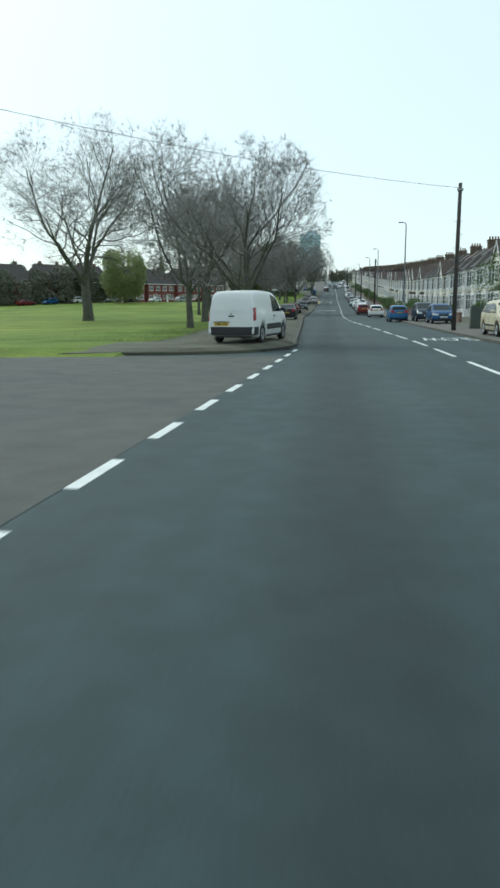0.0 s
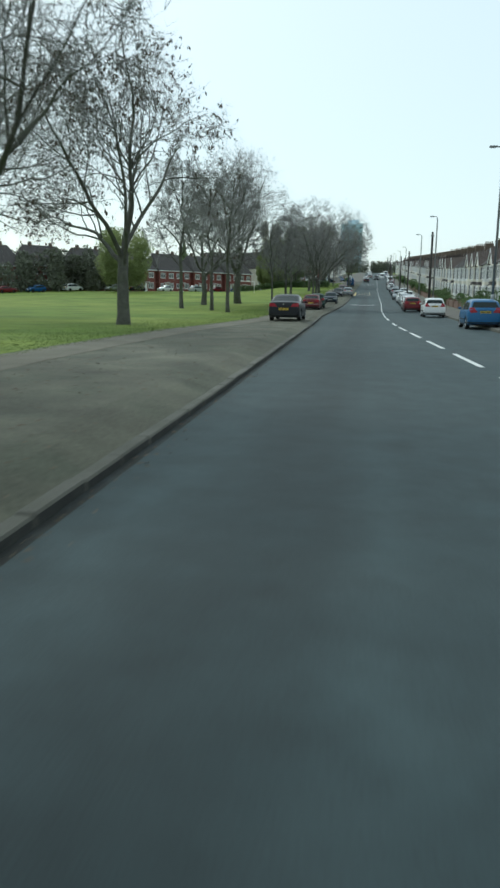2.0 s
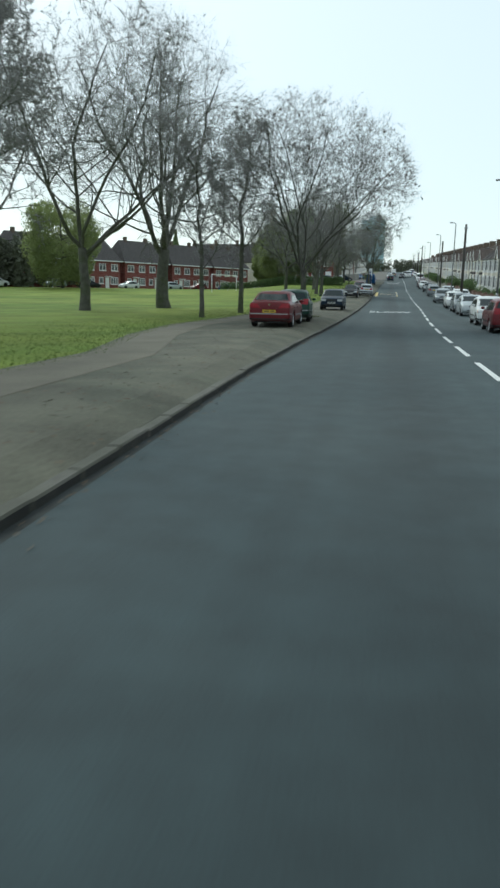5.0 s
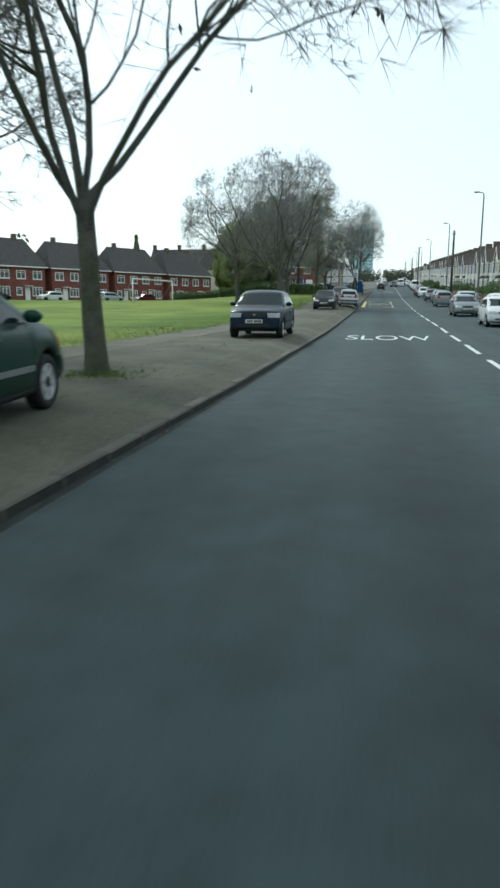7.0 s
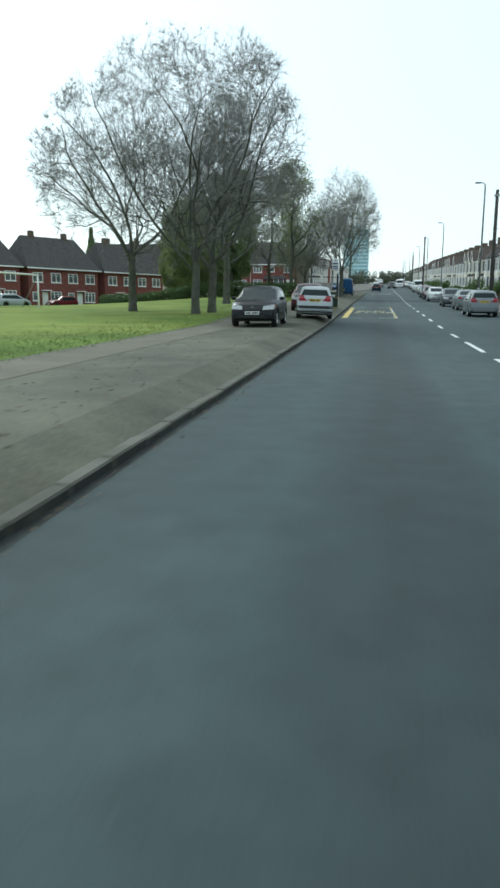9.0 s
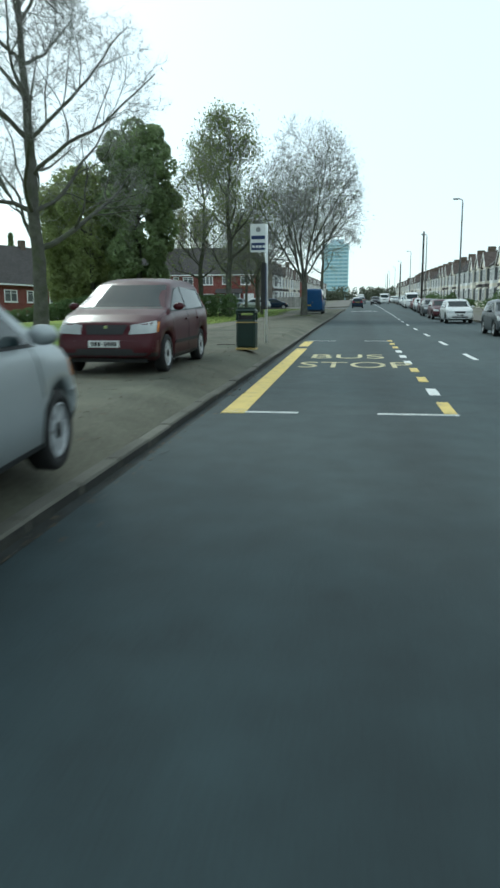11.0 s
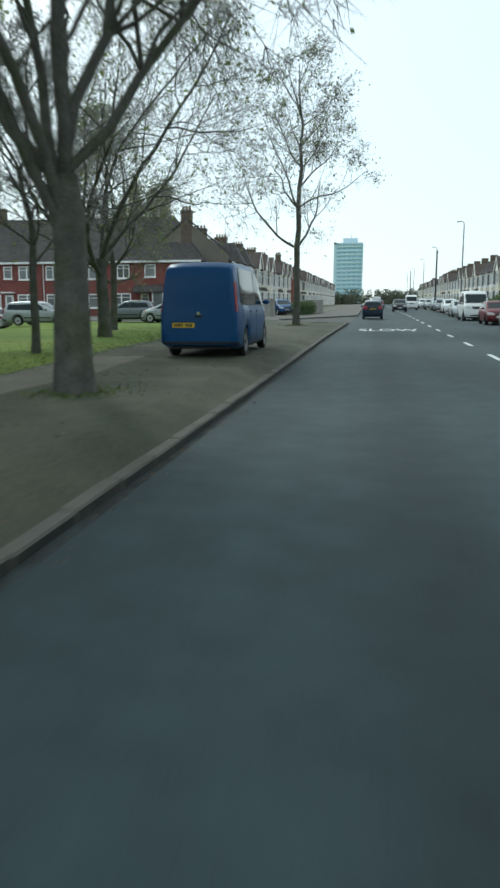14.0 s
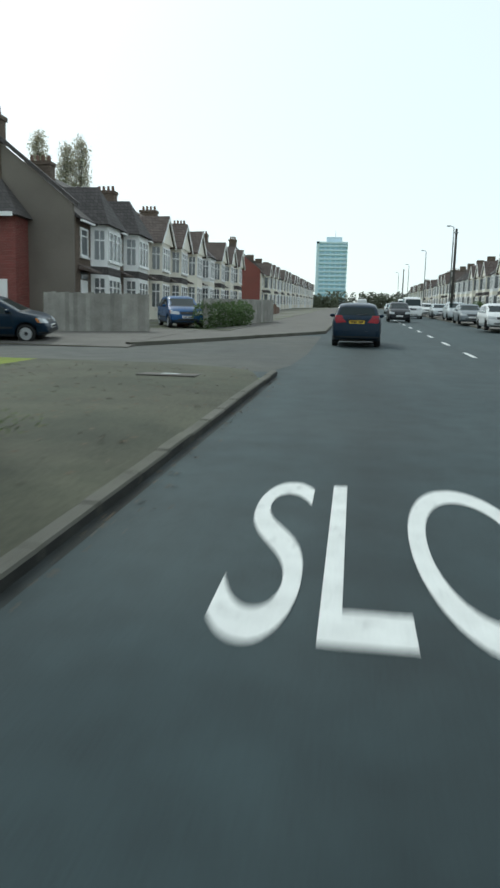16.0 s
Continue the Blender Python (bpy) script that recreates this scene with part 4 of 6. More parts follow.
def vehicle(kind, paint, x, y, facing, label, group="", turn=0.0, bumpers=None, strips=True, category="", dark_rims=False, trim=""):
    """A car or van with its wheels, windows, lamps and plates. facing: its front towards the camera's start."""
    m, c = car_meshes(kind), CARS[kind]
    slope = math.degrees(math.atan2(V(x, y + 2) - V(x, y - 2), 4))
    yaw = (180 if facing else 0) + turn
    a, b = min(x + 0.72, KL(y) - 0.5) if x < KL(y) else x + 0.72, x - 0.72
    tilt = math.degrees(math.atan2(V(b, y) - V(a, y), a - b)) if x < KL(y) and x > GE(y) else 0.0
    base = (V(a, y) + V(b, y)) / 2 if x < KL(y) else V(x, y)
    root = thing("van" if "van" in kind else "car", pose(x, y, base + 0.005) @ pose(0, 0, 0, slope, tilt) @ pose(0, 0, 0, 0, 0, yaw), label, category or ("van" if "van" in kind else "car"), group)
    P = PAINTS[paint]
    dark = M_BLACK if bumpers == "black" else P
    lite = y > 290 or x < -27 or (x > 4 and y > 235)
    plain = lite or (x > 4 and y > 120)
    part("body", m["body"], P, root)
    part("underbody", m["underbody"], M_BLACK, root)
    for n in ("windscreen", "rear_window"):
        if m[n]:
            part(n, m[n], M_GLASS, root)
    for n in "lr":
        part("window_seal", m["seal_" + n], M_BLACK, root)
        for q in ("front_side_", "rear_side_"):
            if m[q + n]:
                part("side_window", m[q + n], M_GLASS, root)
        part("headlight", m["headlight_" + n], M_LAMP, root)
        part("tail_light", m["tail_light_" + n], M_RED, root)
        part("mirror", m["mirror_" + n], dark, root)
        if lite:
            continue
        if not plain:
            part("indicator", m["indicator_" + n], M_AMBER if kind != "boxy_hatch" else M_LAMP, root)
        for me in m["door_handle_" + n]:
            part("door_handle", me, dark, root)
        for me in m["door_gap_" + n]:
            part("door_gap", me, M_BLACK, root)
        if plain:
            continue
        part("sill", m["sill_" + n], M_BLACK, root)
        if strips:
            part("rubbing_strip", m["rubbing_strip_" + n], M_BLACK if trim != "pale" else M_STEEL, root)
    for n in ("front", "rear"):
        part("bumper", m[n + "_bumper"], dark, root)
        plate = part("number_plate", m[n + "_plate"], M_PLW if n == "front" else M_PLY, root)
        if lite:
            continue
        part("plate_mark", m[n + "_bars"], M_BLACK, plate)
        if not plain:
            part("valance", m[n + "_valance"], M_BLACK, root)
    part("grille", m["grille"], M_BLACK, root)
    part("intake", m["intake"], M_BLACK, root)
    if trim == "insert":
        part("bumper_insert", m["insert"], M_BLACK, root, "black rear bumper insert")
        part("bumper_strip", m["lower_strip"], M_CHROME, root, "bright strip along the bumper")
    if trim == "pale":
        part("bumper_strip", m["strip"], M_STEEL, root, "pale strip along the bumper")
    if not plain:
        for me in m["badge"]:
            part("badge", me, M_CHROME, root)
        part("plate_light", m["plate_lamp"], dark, root)
        part("cowl", m["cowl"], M_BLACK, root)
        if m["tailgate"]:
            part("tailgate_panel", m["tailgate"], P, root)
            part("tailgate_handle", m["tail_handle"], M_BLACK, root)
        elif kind != "saloon":
            part("rear_wiper", m["wiper"], M_BLACK, root)
    for wy in m["wheels"]:
        for sgn in (-1, 1):
            at = pose(sgn * (c["W"] / 2 - 0.115), wy, c["R"], 0, 0, 0 if sgn > 0 else 180)
            if lite:
                part("wheel", m["tyre"], M_RUBBER, root, "", False, at)
                continue
            wheel = part("wheel", m["hub"], M_BLACK, root, "", False, at)
            part("tyre", m["tyre"], M_RUBBER, wheel)
            part("rim", m["rim"], M_ALLOY if not dark_rims else M_STEEL, wheel)
    return root


VERGE_GROUP, ROW = "vehicles parked on the verge", "vehicles parked along the terrace"
vehicle("small_van", "white", -2.7, 26.7, False, "white panel van with black bumpers parked on the verge", VERGE_GROUP, turn=-12, bumpers="black", dark_rims=True)
vehicle("saloon", "black", -3.6, 69.9, False, "black saloon car parked on the verge", VERGE_GROUP)
vehicle("saloon", "red", -4.6, 101.2, False, "dark red saloon car with a pale bumper strip on the verge", VERGE_GROUP, trim="pale")
vehicle("hatch", "green", -4.45, 105.75, False, "dark green hatchback parked under a bare tree", VERGE_GROUP, turn=4, trim="pale")
vehicle("boxy_hatch", "navy", -3.85, 122.9, True, "dark blue hatchback parked nose-out on the verge", VERGE_GROUP)
vehicle("hatch", "black", -4.4, 157.6, True, "black hatchback parked on the verge", VERGE_GROUP)
vehicle("hatch", "silver", -2.97, 165.25, False, "silver hatchback with slanted red rear lamps by the kerb", VERGE_GROUP, turn=5, trim="insert", strips=False)
vehicle("mpv", "maroon", -4.15, 175.0, True, "maroon people carrier parked beside the bus stop", VERGE_GROUP)
vehicle("van", "blue", -3.95, 228.0, False, "blue panel van with tall red rear lamps under trees", VERGE_GROUP, strips=False, dark_rims=True)
vehicle("hatch", "navy", 0.1, 270.7, False, "dark blue hatchback standing in the lane with red lamps", "cars in the lane")
vehicle("hatch", "silver", -13.4, 257.0, False, "silver hatchback parked beside the grass", "cars by the red houses", turn=86)
vehicle("hatch", "navy", -11.9, 266.6, False, "dark blue hatchback parked on the side street", "cars by the red houses", turn=-80)
vehicle("estate", "silver", -20.2, 251.5, False, "pale silver estate car parked beside the green", "cars by the red houses", turn=-92)
vehicle("hatch", "white", -24.5, 251.5, False, "white hatchback parked beside the green", "cars by the red houses", turn=90)
vehicle("hatch", "grey", -16.6, 258.0, False, "grey hatchback parked beside the green", "cars by the red houses", turn=90)
vehicle("hatch", "blue", -8.6, 279.0, True, "bright blue hatchback on a front drive", "cars by the red houses", turn=25)
vehicle("hatch", "white", -0.1, 300.0, True, "white hatchback standing at the far kerb", "cars in the lane")
for x, y, kind, paint, facing, say in (
        (8.3, 33.8, "mpv", "cream", True, "cream car parked on the pavement"), (8.6, 56, "hatch", "blue", True, "blue hatchback parked half on the pavement"),
        (8.4, 63.5, "mpv", "navy", True, "tall dark blue car parked on the pavement"), (6.5, 67.5, "hatch", "light_blue", False, "bright light blue hatchback at the kerb"),
        (5.9, 88, "hatch", "white", False, "white hatchback at the kerb"), (4.9, 105.0, "hatch", "red", False, "bright red hatchback at the kerb"),
        (4.8, 111.5, "hatch", "white", True, "white hatchback behind a red one"), (4.9, 124, "saloon", "silver", True, "silver saloon at the kerb"),
        (5.0, 131, "hatch", "grey", True, "grey hatchback at the kerb"), (5.0, 138.5, "hatch", "white", True, "white hatchback at the kerb"),
        (6.1, 144.5, "mpv", "white", True, "white people carrier half on the pavement"), (4.9, 153, "saloon", "grey", True, "grey saloon at the kerb"),
        (5.6, 160, "saloon", "silver", True, "pale silver saloon at the kerb"), (6.6, 166.5, "mpv", "silver", True, "silver people carrier half on the pavement"),
        (5.3, 175, "hatch", "grey", False, "grey hatchback at the kerb"), (5.8, 185.6, "saloon", "grey", False, "grey saloon parked tail to the road"),
        (5.5, 193.5, "hatch", "dark_grey", True, "dark grey hatchback at the kerb"), (5.5, 209.5, "hatch", "white", True, "white hatchback with a dark grille at the kerb"),
        (5.6, 218.5, "estate", "maroon", True, "maroon estate car at the kerb"), (5.7, 227, "hatch", "dark_grey", True, "dark grey hatchback at the kerb"),
        (6.3, 237.5, "hatch", "maroon", True, "maroon hatchback at the kerb"), (6.5, 246.5, "hatch", "silver", True, "silver hatchback at the kerb"),
        (7.2, 257.5, "hatch", "red", True, "red hatchback at the kerb"), (7.3, 267, "van", "white", True, "white panel van at the kerb"),
        (7.6, 277, "hatch", "silver", True, "silver hatchback at the kerb"), (7.8, 287, "hatch", "white", True, "white hatchback at the kerb"),
        (8.0, 299, "saloon", "grey", True, "grey saloon at the kerb"), (8.6, 310.5, "mpv", "silver", True, "silver people carrier at the kerb"),
        (8.5, 322, "saloon", "silver", True, "silver saloon at the kerb"), (3.6, 305, "mpv", "black", True, "black people carrier in the far lane"),
        (5.6, 321, "van", "white", True, "white delivery van in the far lane"), (8.3, 334, "hatch", "white", True, "white hatchback at the kerb"),
        (8.4, 345, "hatch", "red", True, "red hatchback at the kerb"), (8.4, 356, "hatch", "blue", True, "blue hatchback at the kerb"),
        (8.5, 368, "estate", "grey", True, "grey estate car at the kerb"), (8.5, 382, "van", "white", True, "white panel van at the kerb"),
        (4.9, 352, "hatch", "silver", True, "silver hatchback in the far lane"), (1.2, 330, "hatch", "grey", False, "grey hatchback far ahead in the lane"),
        (1.2, 352, "hatch", "white", False, "white hatchback far ahead in the lane"), (1.3, 380, "van", "white", False, "white van far ahead in the lane"),
        (8.6, 398, "hatch", "silver", True, "silver hatchback at the kerb"), (8.6, 415, "hatch", "white", True, "white hatchback at the kerb")):
    x += float(np.interp(y, [95, 120, 215, 250, 270], [0.1, 0.95, 0.75, 0.8, 0.3])) if x > 4.7 else 0.0
    vehicle(kind, paint, x, y, facing, say, ROW if x > 4.7 else "cars in the lane")


# ---- trees ----
def tubes(branches):
    """One mesh of many tapered branches: a list of (points, radii, sides)."""
    V_, F_, k = [], [], 0
    for pts, rad, sides in branches:
        n = len(pts)
        d = np.gradient(pts, axis=0)
        d /= np.linalg.norm(d, axis=1)[:, None] + 1e-9
        ref = np.array([0.31, 0.95, 0.05]) if abs(d[0, 2]) > 0.7 else np.array([0.0, 0.0, 1.0])
        u = np.cross(d, ref)
        u /= np.linalg.norm(u, axis=1)[:, None] + 1e-9
        w = np.cross(d, u)
        a = np.arange(sides) * 2 * np.pi / sides
        ring = pts[:, None] + rad[:, None, None] * (np.cos(a)[None, :, None] * u[:, None] + np.sin(a)[None, :, None] * w[:, None])
        if n == 2 and sides == 3:
            V_.append(np.concatenate([ring[0], pts[1:]]))
            F_ += [(k, k + 1, k + 3), (k + 1, k + 2, k + 3), (k + 2, k, k + 3)]
            k += 4
            continue
        V_.append(ring.reshape(-1, 3))
        i, j = np.meshgrid(np.arange(n - 1), np.arange(sides), indexing="ij")
        j2 = (j + 1) % sides
        F_ += (np.stack([i * sides + j, i * sides + j2, (i + 1) * sides + j2, (i + 1) * sides + j], -1) + k).reshape(-1, 4).tolist()
        k += n * sides
    me = bpy.data.meshes.new("branches")
    me.from_pydata(np.concatenate(V_).tolist(), [], F_)
    me.polygons.foreach_set("use_smooth", [True] * len(me.polygons))
    return me


def leaf_mesh(centres, size, rng, lean=0.0):
    """Many small leaf blades, each of two triangles folded along the rib."""
    n = len(centres)
    d = rng.normal(size=(n, 3))
    d[:, 2] -= lean
    d /= np.linalg.norm(d, axis=1)[:, None]
    e = np.cross(d, rng.normal(size=(n, 3)))
    e /= np.linalg.norm(e, axis=1)[:, None] + 1e-9
    s = size * rng.uniform(0.6, 1.4, (n, 1))
    v = np.stack([centres - d * s, centres + e * s * 0.45, centres + d * s, centres - e * s * 0.45], 1).reshape(-1, 3)
    f = np.arange(n * 4).reshape(-1, 4)
    me = bpy.data.meshes.new("leaves")
    me.from_pydata(v.tolist(), [], f.tolist())
    return me


def grow(seed, height, fork, radius, limbs, spread, levels=5, kids=(5, 6, 6, 4), droop=0.0, lean=0.0, leader=False, wide=0.0, fine=0.0055):
    """A tree's skeleton: trunk to the fork, limbs, boughs and twigs, each level thinner and shorter."""
    rng = np.random.default_rng(seed)
    thick, thin, tips = [], [], []
    low = fork * 0.8
    wide = wide or (height - fork) * 0.5
    mid_z, tall = low + (height - low) * 0.46, (height - low) * 0.54

    def inside(p):
        dz = p[2] - mid_z
        return (p[0] ** 2 + p[1] ** 2) / wide ** 2 + (dz / (tall if dz > 0 else tall * 0.95)) ** 2

    def branch(start, d, length, r, level):
        n = max(3, min(13, int(length / 0.42) + 2)) if level < 3 else (4 if level == 3 else 3 if level == 4 else 2)
        step, p, pts = length / (n - 1), np.array(start), [np.array(start)]
        edge = rng.uniform(0.86, 1.08)
        up = 0.28 if level == 1 else 0.2 if level == 2 else 0.05 - droop
        for _ in range(n - 1):
            d = d + rng.normal(0, 0.085 + 0.04 * level, 3) + np.array([0, 0, up / n * 2])
            d = d / np.linalg.norm(d)
            p = p + d * step
            pts.append(p)
            if inside(p) > edge:
                break
        pts = np.array(pts)
        n = len(pts)
        rad = r * np.linspace(1, 0.22 if level < 3 else 0.3, n)
        (thick if level < 3 else thin).append((pts, rad, 7 if level < 2 else 5 if level < 3 else 3))
        if level >= levels:
            tips.append(pts[-1])
            return
        count = kids[level - 1]
        for k in range(count + rng.integers(0, 2)):
            if n < 2:
                break
            t = rng.uniform(0.22, 1.0) if level > 1 else rng.uniform(0.16, 1.0)
            i = min(n - 1, int(t * (n - 1) + 0.5))
            ax = np.cross(pts[min(i + 1, n - 1)] - pts[max(i - 1, 0)], rng.normal(size=3))
            ax /= np.linalg.norm(ax) + 1e-9
            base = (pts[min(i + 1, n - 1)] - pts[max(i - 1, 0)])
            base /= np.linalg.norm(base) + 1e-9
            a = rng.uniform(0.5, 1.15) if level == 1 else rng.uniform(0.4, 1.0) if level == 2 else rng.uniform(0.4, 1.05)
            nd = base * math.cos(a) + ax * math.sin(a)
            if level > 1 and inside(pts[i]) > 1.1:
                continue
            branch(pts[i], nd, length * (rng.uniform(0.42, 0.62) if level == 1 else rng.uniform(0.5, 0.74) if level < 4 else rng.uniform(0.45, 0.7)) * (1.15 - 0.5 * t), max(fine, rad[i] * rng.uniform(0.42, 0.6)), level + 1)

    n = 7
    z = np.linspace(0, fork, n)
    wob = np.cumsum(rng.normal(0, 0.02 * radius / 0.2, (n, 2)), 0)
    wob -= wob[0]
    trunk = np.column_stack([wob[:, 0] + lean * z, wob[:, 1], z])
    tr = radius * np.array([1.3, 1.08, 1.02, 0.95, 0.9, 0.88, 0.86])
    thick.append((trunk, tr, 12))
    top = trunk[-1]
    if leader:
        m = 10
        zz = np.linspace(fork, height * 0.92, m)
        w2 = np.cumsum(rng.normal(0, 0.09, (m, 2)), 0)
        w2 -= w2[0]
        stem = np.column_stack([top[0] + w2[:, 0] + lean * (zz - fork), top[1] + w2[:, 1], zz])
        thick.append((stem, radius * np.linspace(0.86, 0.12, m), 9))
        for k in range(limbs):
            f = (k + rng.uniform(0, 0.6)) / limbs
            i = min(m - 2, int(f * (m - 1)))
            a = 2.4 * k + rng.uniform(-0.4, 0.4)
            rise = 0.35 + 0.75 * f
            d = np.array([math.cos(a) * spread, math.sin(a) * spread, rise])
            d /= np.linalg.norm(d)
            branch(stem[i], d, (height - fork) * rng.uniform(0.34, 0.46) * (1.15 - 0.55 * f), radius * rng.uniform(0.28, 0.4) * (1.1 - 0.6 * f), 1)
        return thick, thin, np.array(tips)
    for k in range(limbs):
        a = 2 * math.pi * (k + rng.uniform(-0.25, 0.25)) / limbs
        s = spread * rng.uniform(0.55, 1.15) if k else 0.15
        d = np.array([math.cos(a) * s + lean, math.sin(a) * s, 1.0])
        d /= np.linalg.norm(d)
        start = top - np.array([0, 0, rng.uniform(0, 0.25) * fork * (k > 1)])
        branch(start, d, (height - fork) * rng.uniform(0.75, 1.0), radius * rng.uniform(0.8, 1.05) / limbs ** 0.45, 1)
    return thick, thin, np.array(tips)


TREE_CACHE = {}


def tree(x, y, name, label, turn=0.0, scale=1.0, group="trees in the park", **spec):
    """A tree with a tapered trunk, limbs, fine twigs and, where it has them, young leaves or seed clusters."""
    if name not in TREE_CACHE:
        leaf, buds, size, green = spec.pop("leaf", 0), spec.pop("buds", 0), spec.pop("leaf_size", 0.07), spec.pop("leaf_mat", M_LEAF)
        thick, thin, tips = grow(**spec)
        rng = np.random.default_rng(spec["seed"] + 99)
        root = thing("tree", EYE, label, "tree", group)
        part("trunk", tubes(thick), M_BARK, root)
        part("crown", tubes(thin), M_TWIG, root)
        if leaf:
            idx = rng.integers(0, len(tips), leaf)
            part("foliage", leaf_mesh(tips[idx] + rng.normal(0, 0.28, (leaf, 3)), size, rng), green, root)
        if buds:
            idx = rng.integers(0, len(tips), buds)
            tagged(part("seed_fringe", leaf_mesh(np.repeat(tips[idx], 3, 0) + rng.normal(0, 0.05, (buds * 3, 3)) - np.array([0, 0, 0.1]), 0.075, rng, 1.5), M_BUD, root), kind="stuff")
        TREE_CACHE[name] = root
        ob = root
    else:
        ob = copy_thing(TREE_CACHE[name], EYE)
        tagged(ob, label, "tree", group)
    ob.matrix_basis = pose(x, y, V(x, y) - 0.05, 0, 0, turn) @ Matrix.Scale(scale, 4)
    return ob


tree(-22.6, 67.0, "broad", "tall bare broad-crowned tree standing in the grass", seed=3, height=19.0, fork=4.4, radius=0.46, limbs=7, spread=1.25, kids=(9, 6, 5, 4), wide=8.2, fine=0.012)
tree(-3.3, 30.9, "kerb", "bare spreading tree forking low in front of the van", seed=53, height=8.2, fork=2.3, radius=0.17, limbs=7, spread=1.05, kids=(10, 6, 5, 4), wide=3.5, fine=0.0062)
tree(-8.2, 43.6, "verge_b", "bare dense tree with upright limbs beside the verge", 70, seed=8, height=12.0, fork=2.5, radius=0.2, limbs=5, spread=0.85, kids=(9, 6, 5, 4), wide=4.6, fine=0.0095)
tree(-10.2, 60.6, "seedy", "bare forked tree hung with dry seed clusters", seed=11, height=12.8, fork=3.2, radius=0.27, limbs=6, spread=1.25, kids=(10, 6, 5, 4), buds=1700, wide=5.2, fine=0.0075)
tree(-15.4, 119.0, "wide_g", "great bare tree with a wide fan of limbs", seed=14, height=18.6, fork=4.0, radius=0.42, limbs=6, spread=1.0, kids=(10, 6, 5, 4), wide=7.4, fine=0.008)
tree(-4.55, 110.5, "street_h", "bare street tree forking low above the verge", seed=17, height=11.8, fork=2.7, radius=0.165, limbs=6, spread=1.0, kids=(10, 7, 5, 4), buds=160, wide=5.6, fine=0.0075)
tree(-9.4, 106.6, "slim", "slim bare young tree on the grass", seed=20, height=9.0, fork=2.4, radius=0.12, limbs=12, spread=0.75, kids=(5, 5, 5, 4), leader=True, wide=2.4, fine=0.0095)
tree(-8.65, 113.0, "slim", "slim bare tree behind the verge", 100, 1.25)
tree(-17.5, 99.0, "slim", "slim bare tree out on the grass", 200, 1.65)
tree(-12.9, 92.0, "slim", "slim bare sapling on the grass", 30, 1.3)
tree(-10.2, 85.7, "slim", "slim bare tree standing in the mown grass", 160, 1.25)
tree(-18.2, 112.0, "verge_b", "bare upright tree on the grass", 140, 1.5)
tree(-9.6, 168.0, "fan", "bare fan-shaped tree beside the verge", 0, 0.98, seed=23, height=14.5, fork=2.8, radius=0.22, limbs=6, spread=0.72, kids=(10, 6, 5, 4), wide=6.0, fine=0.011)
tree(-9.15, 169.9, "verge_b", "bare tree standing close to another", 250, 1.12)
tree(-14.2, 171.0, "verge_a", "slighter bare tree on the grass behind", 300, 1.12, seed=5, height=12.0, fork=2.9, radius=0.2, limbs=5, spread=0.9, kids=(9, 6, 5, 4), wide=4.8, fine=0.0105)
tree(-11.95, 187.6, "bare_tall", "tall bare slender tree beside the verge", seed=36, height=16.0, fork=3.2, radius=0.28, limbs=20, spread=0.9, kids=(5, 6, 5, 5), leader=True, wide=4.8)
tree(-10.4, 219.9, "leafy", "tree breaking into young green leaf by the hedge", 90, 1.2, seed=26, height=13.0, fork=2.8, radius=0.22, limbs=18, spread=0.75, kids=(6, 6, 5, 4), leaf=7500, leaf_size=0.085, leader=True, wide=3.6, fine=0.006)
tree(-14.2, 227.0, "leafy", "tree breaking into young green leaf behind the hedge", 200, 1.15)
tree(-8.6, 226.9, "slim", "slim young tree between the parked cars and the verge", 60, 0.9)
tree(-10.2, 236.0, "spreading", "wide-spreading tree in light leaf beside the parked cars", seed=41, height=12.8, fork=3.0, radius=0.24, limbs=7, spread=1.3, kids=(10, 6, 5, 4), leaf=3500, wide=7.2, fine=0.0065)
tree(-12.6, 243.5, "leafy", "lightly leafed small tree by the green", 45, 0.8)
tree(-4.2, 219.1, "street_n", "large bare tree with rising limbs over the verge", seed=29, height=15.0, fork=3.0, radius=0.255, limbs=8, spread=0.8, kids=(10, 6, 5, 4), leaf=1800, wide=4.2, fine=0.0085)
tree(-4.3, 251.0, "street_q", "tall straight tree with seed clusters at the junction", 180, seed=33, height=15.5, fork=4.4, radius=0.19, limbs=16, spread=0.9, kids=(5, 5, 5, 4), buds=520, leaf=2500, leader=True, wide=4.4)
tree(-43.4, 340, "poplar", "tall slim pale poplar behind the terrace", 0, 1.0, seed=71, height=23.0, fork=2.5, radius=0.25, limbs=46, spread=0.2, kids=(5, 4, 3, 3), leaf=5000, leaf_size=0.16, leaf_mat=M_POPLAR, leader=True, wide=1.25)
tree(-40.0, 341, "poplar", "tall slim pale poplar behind the terrace", 120, 0.94)
tree(-38.4, 342, "poplar", "tall slim pale poplar behind the terrace", 210, 0.98)


def cloud(clumps, per, size, seed, lean=0.0):
    """Leaves spread through a heap of rounded clumps: a list of (x, y, z, rx, ry, rz)."""
    rng = np.random.default_rng(seed)
    out = []
    for x, y, z, rx, ry, rz in clumps:
        d = rng.normal(size=(per, 3))
        d /= np.linalg.norm(d, axis=1)[:, None]
        d *= rng.uniform(0.55, 1.05, (per, 1)) ** 0.6
        out.append(d * (rx, ry, rz) + (x, y, z))
    return leaf_mesh(np.concatenate(out), size, rng, lean)


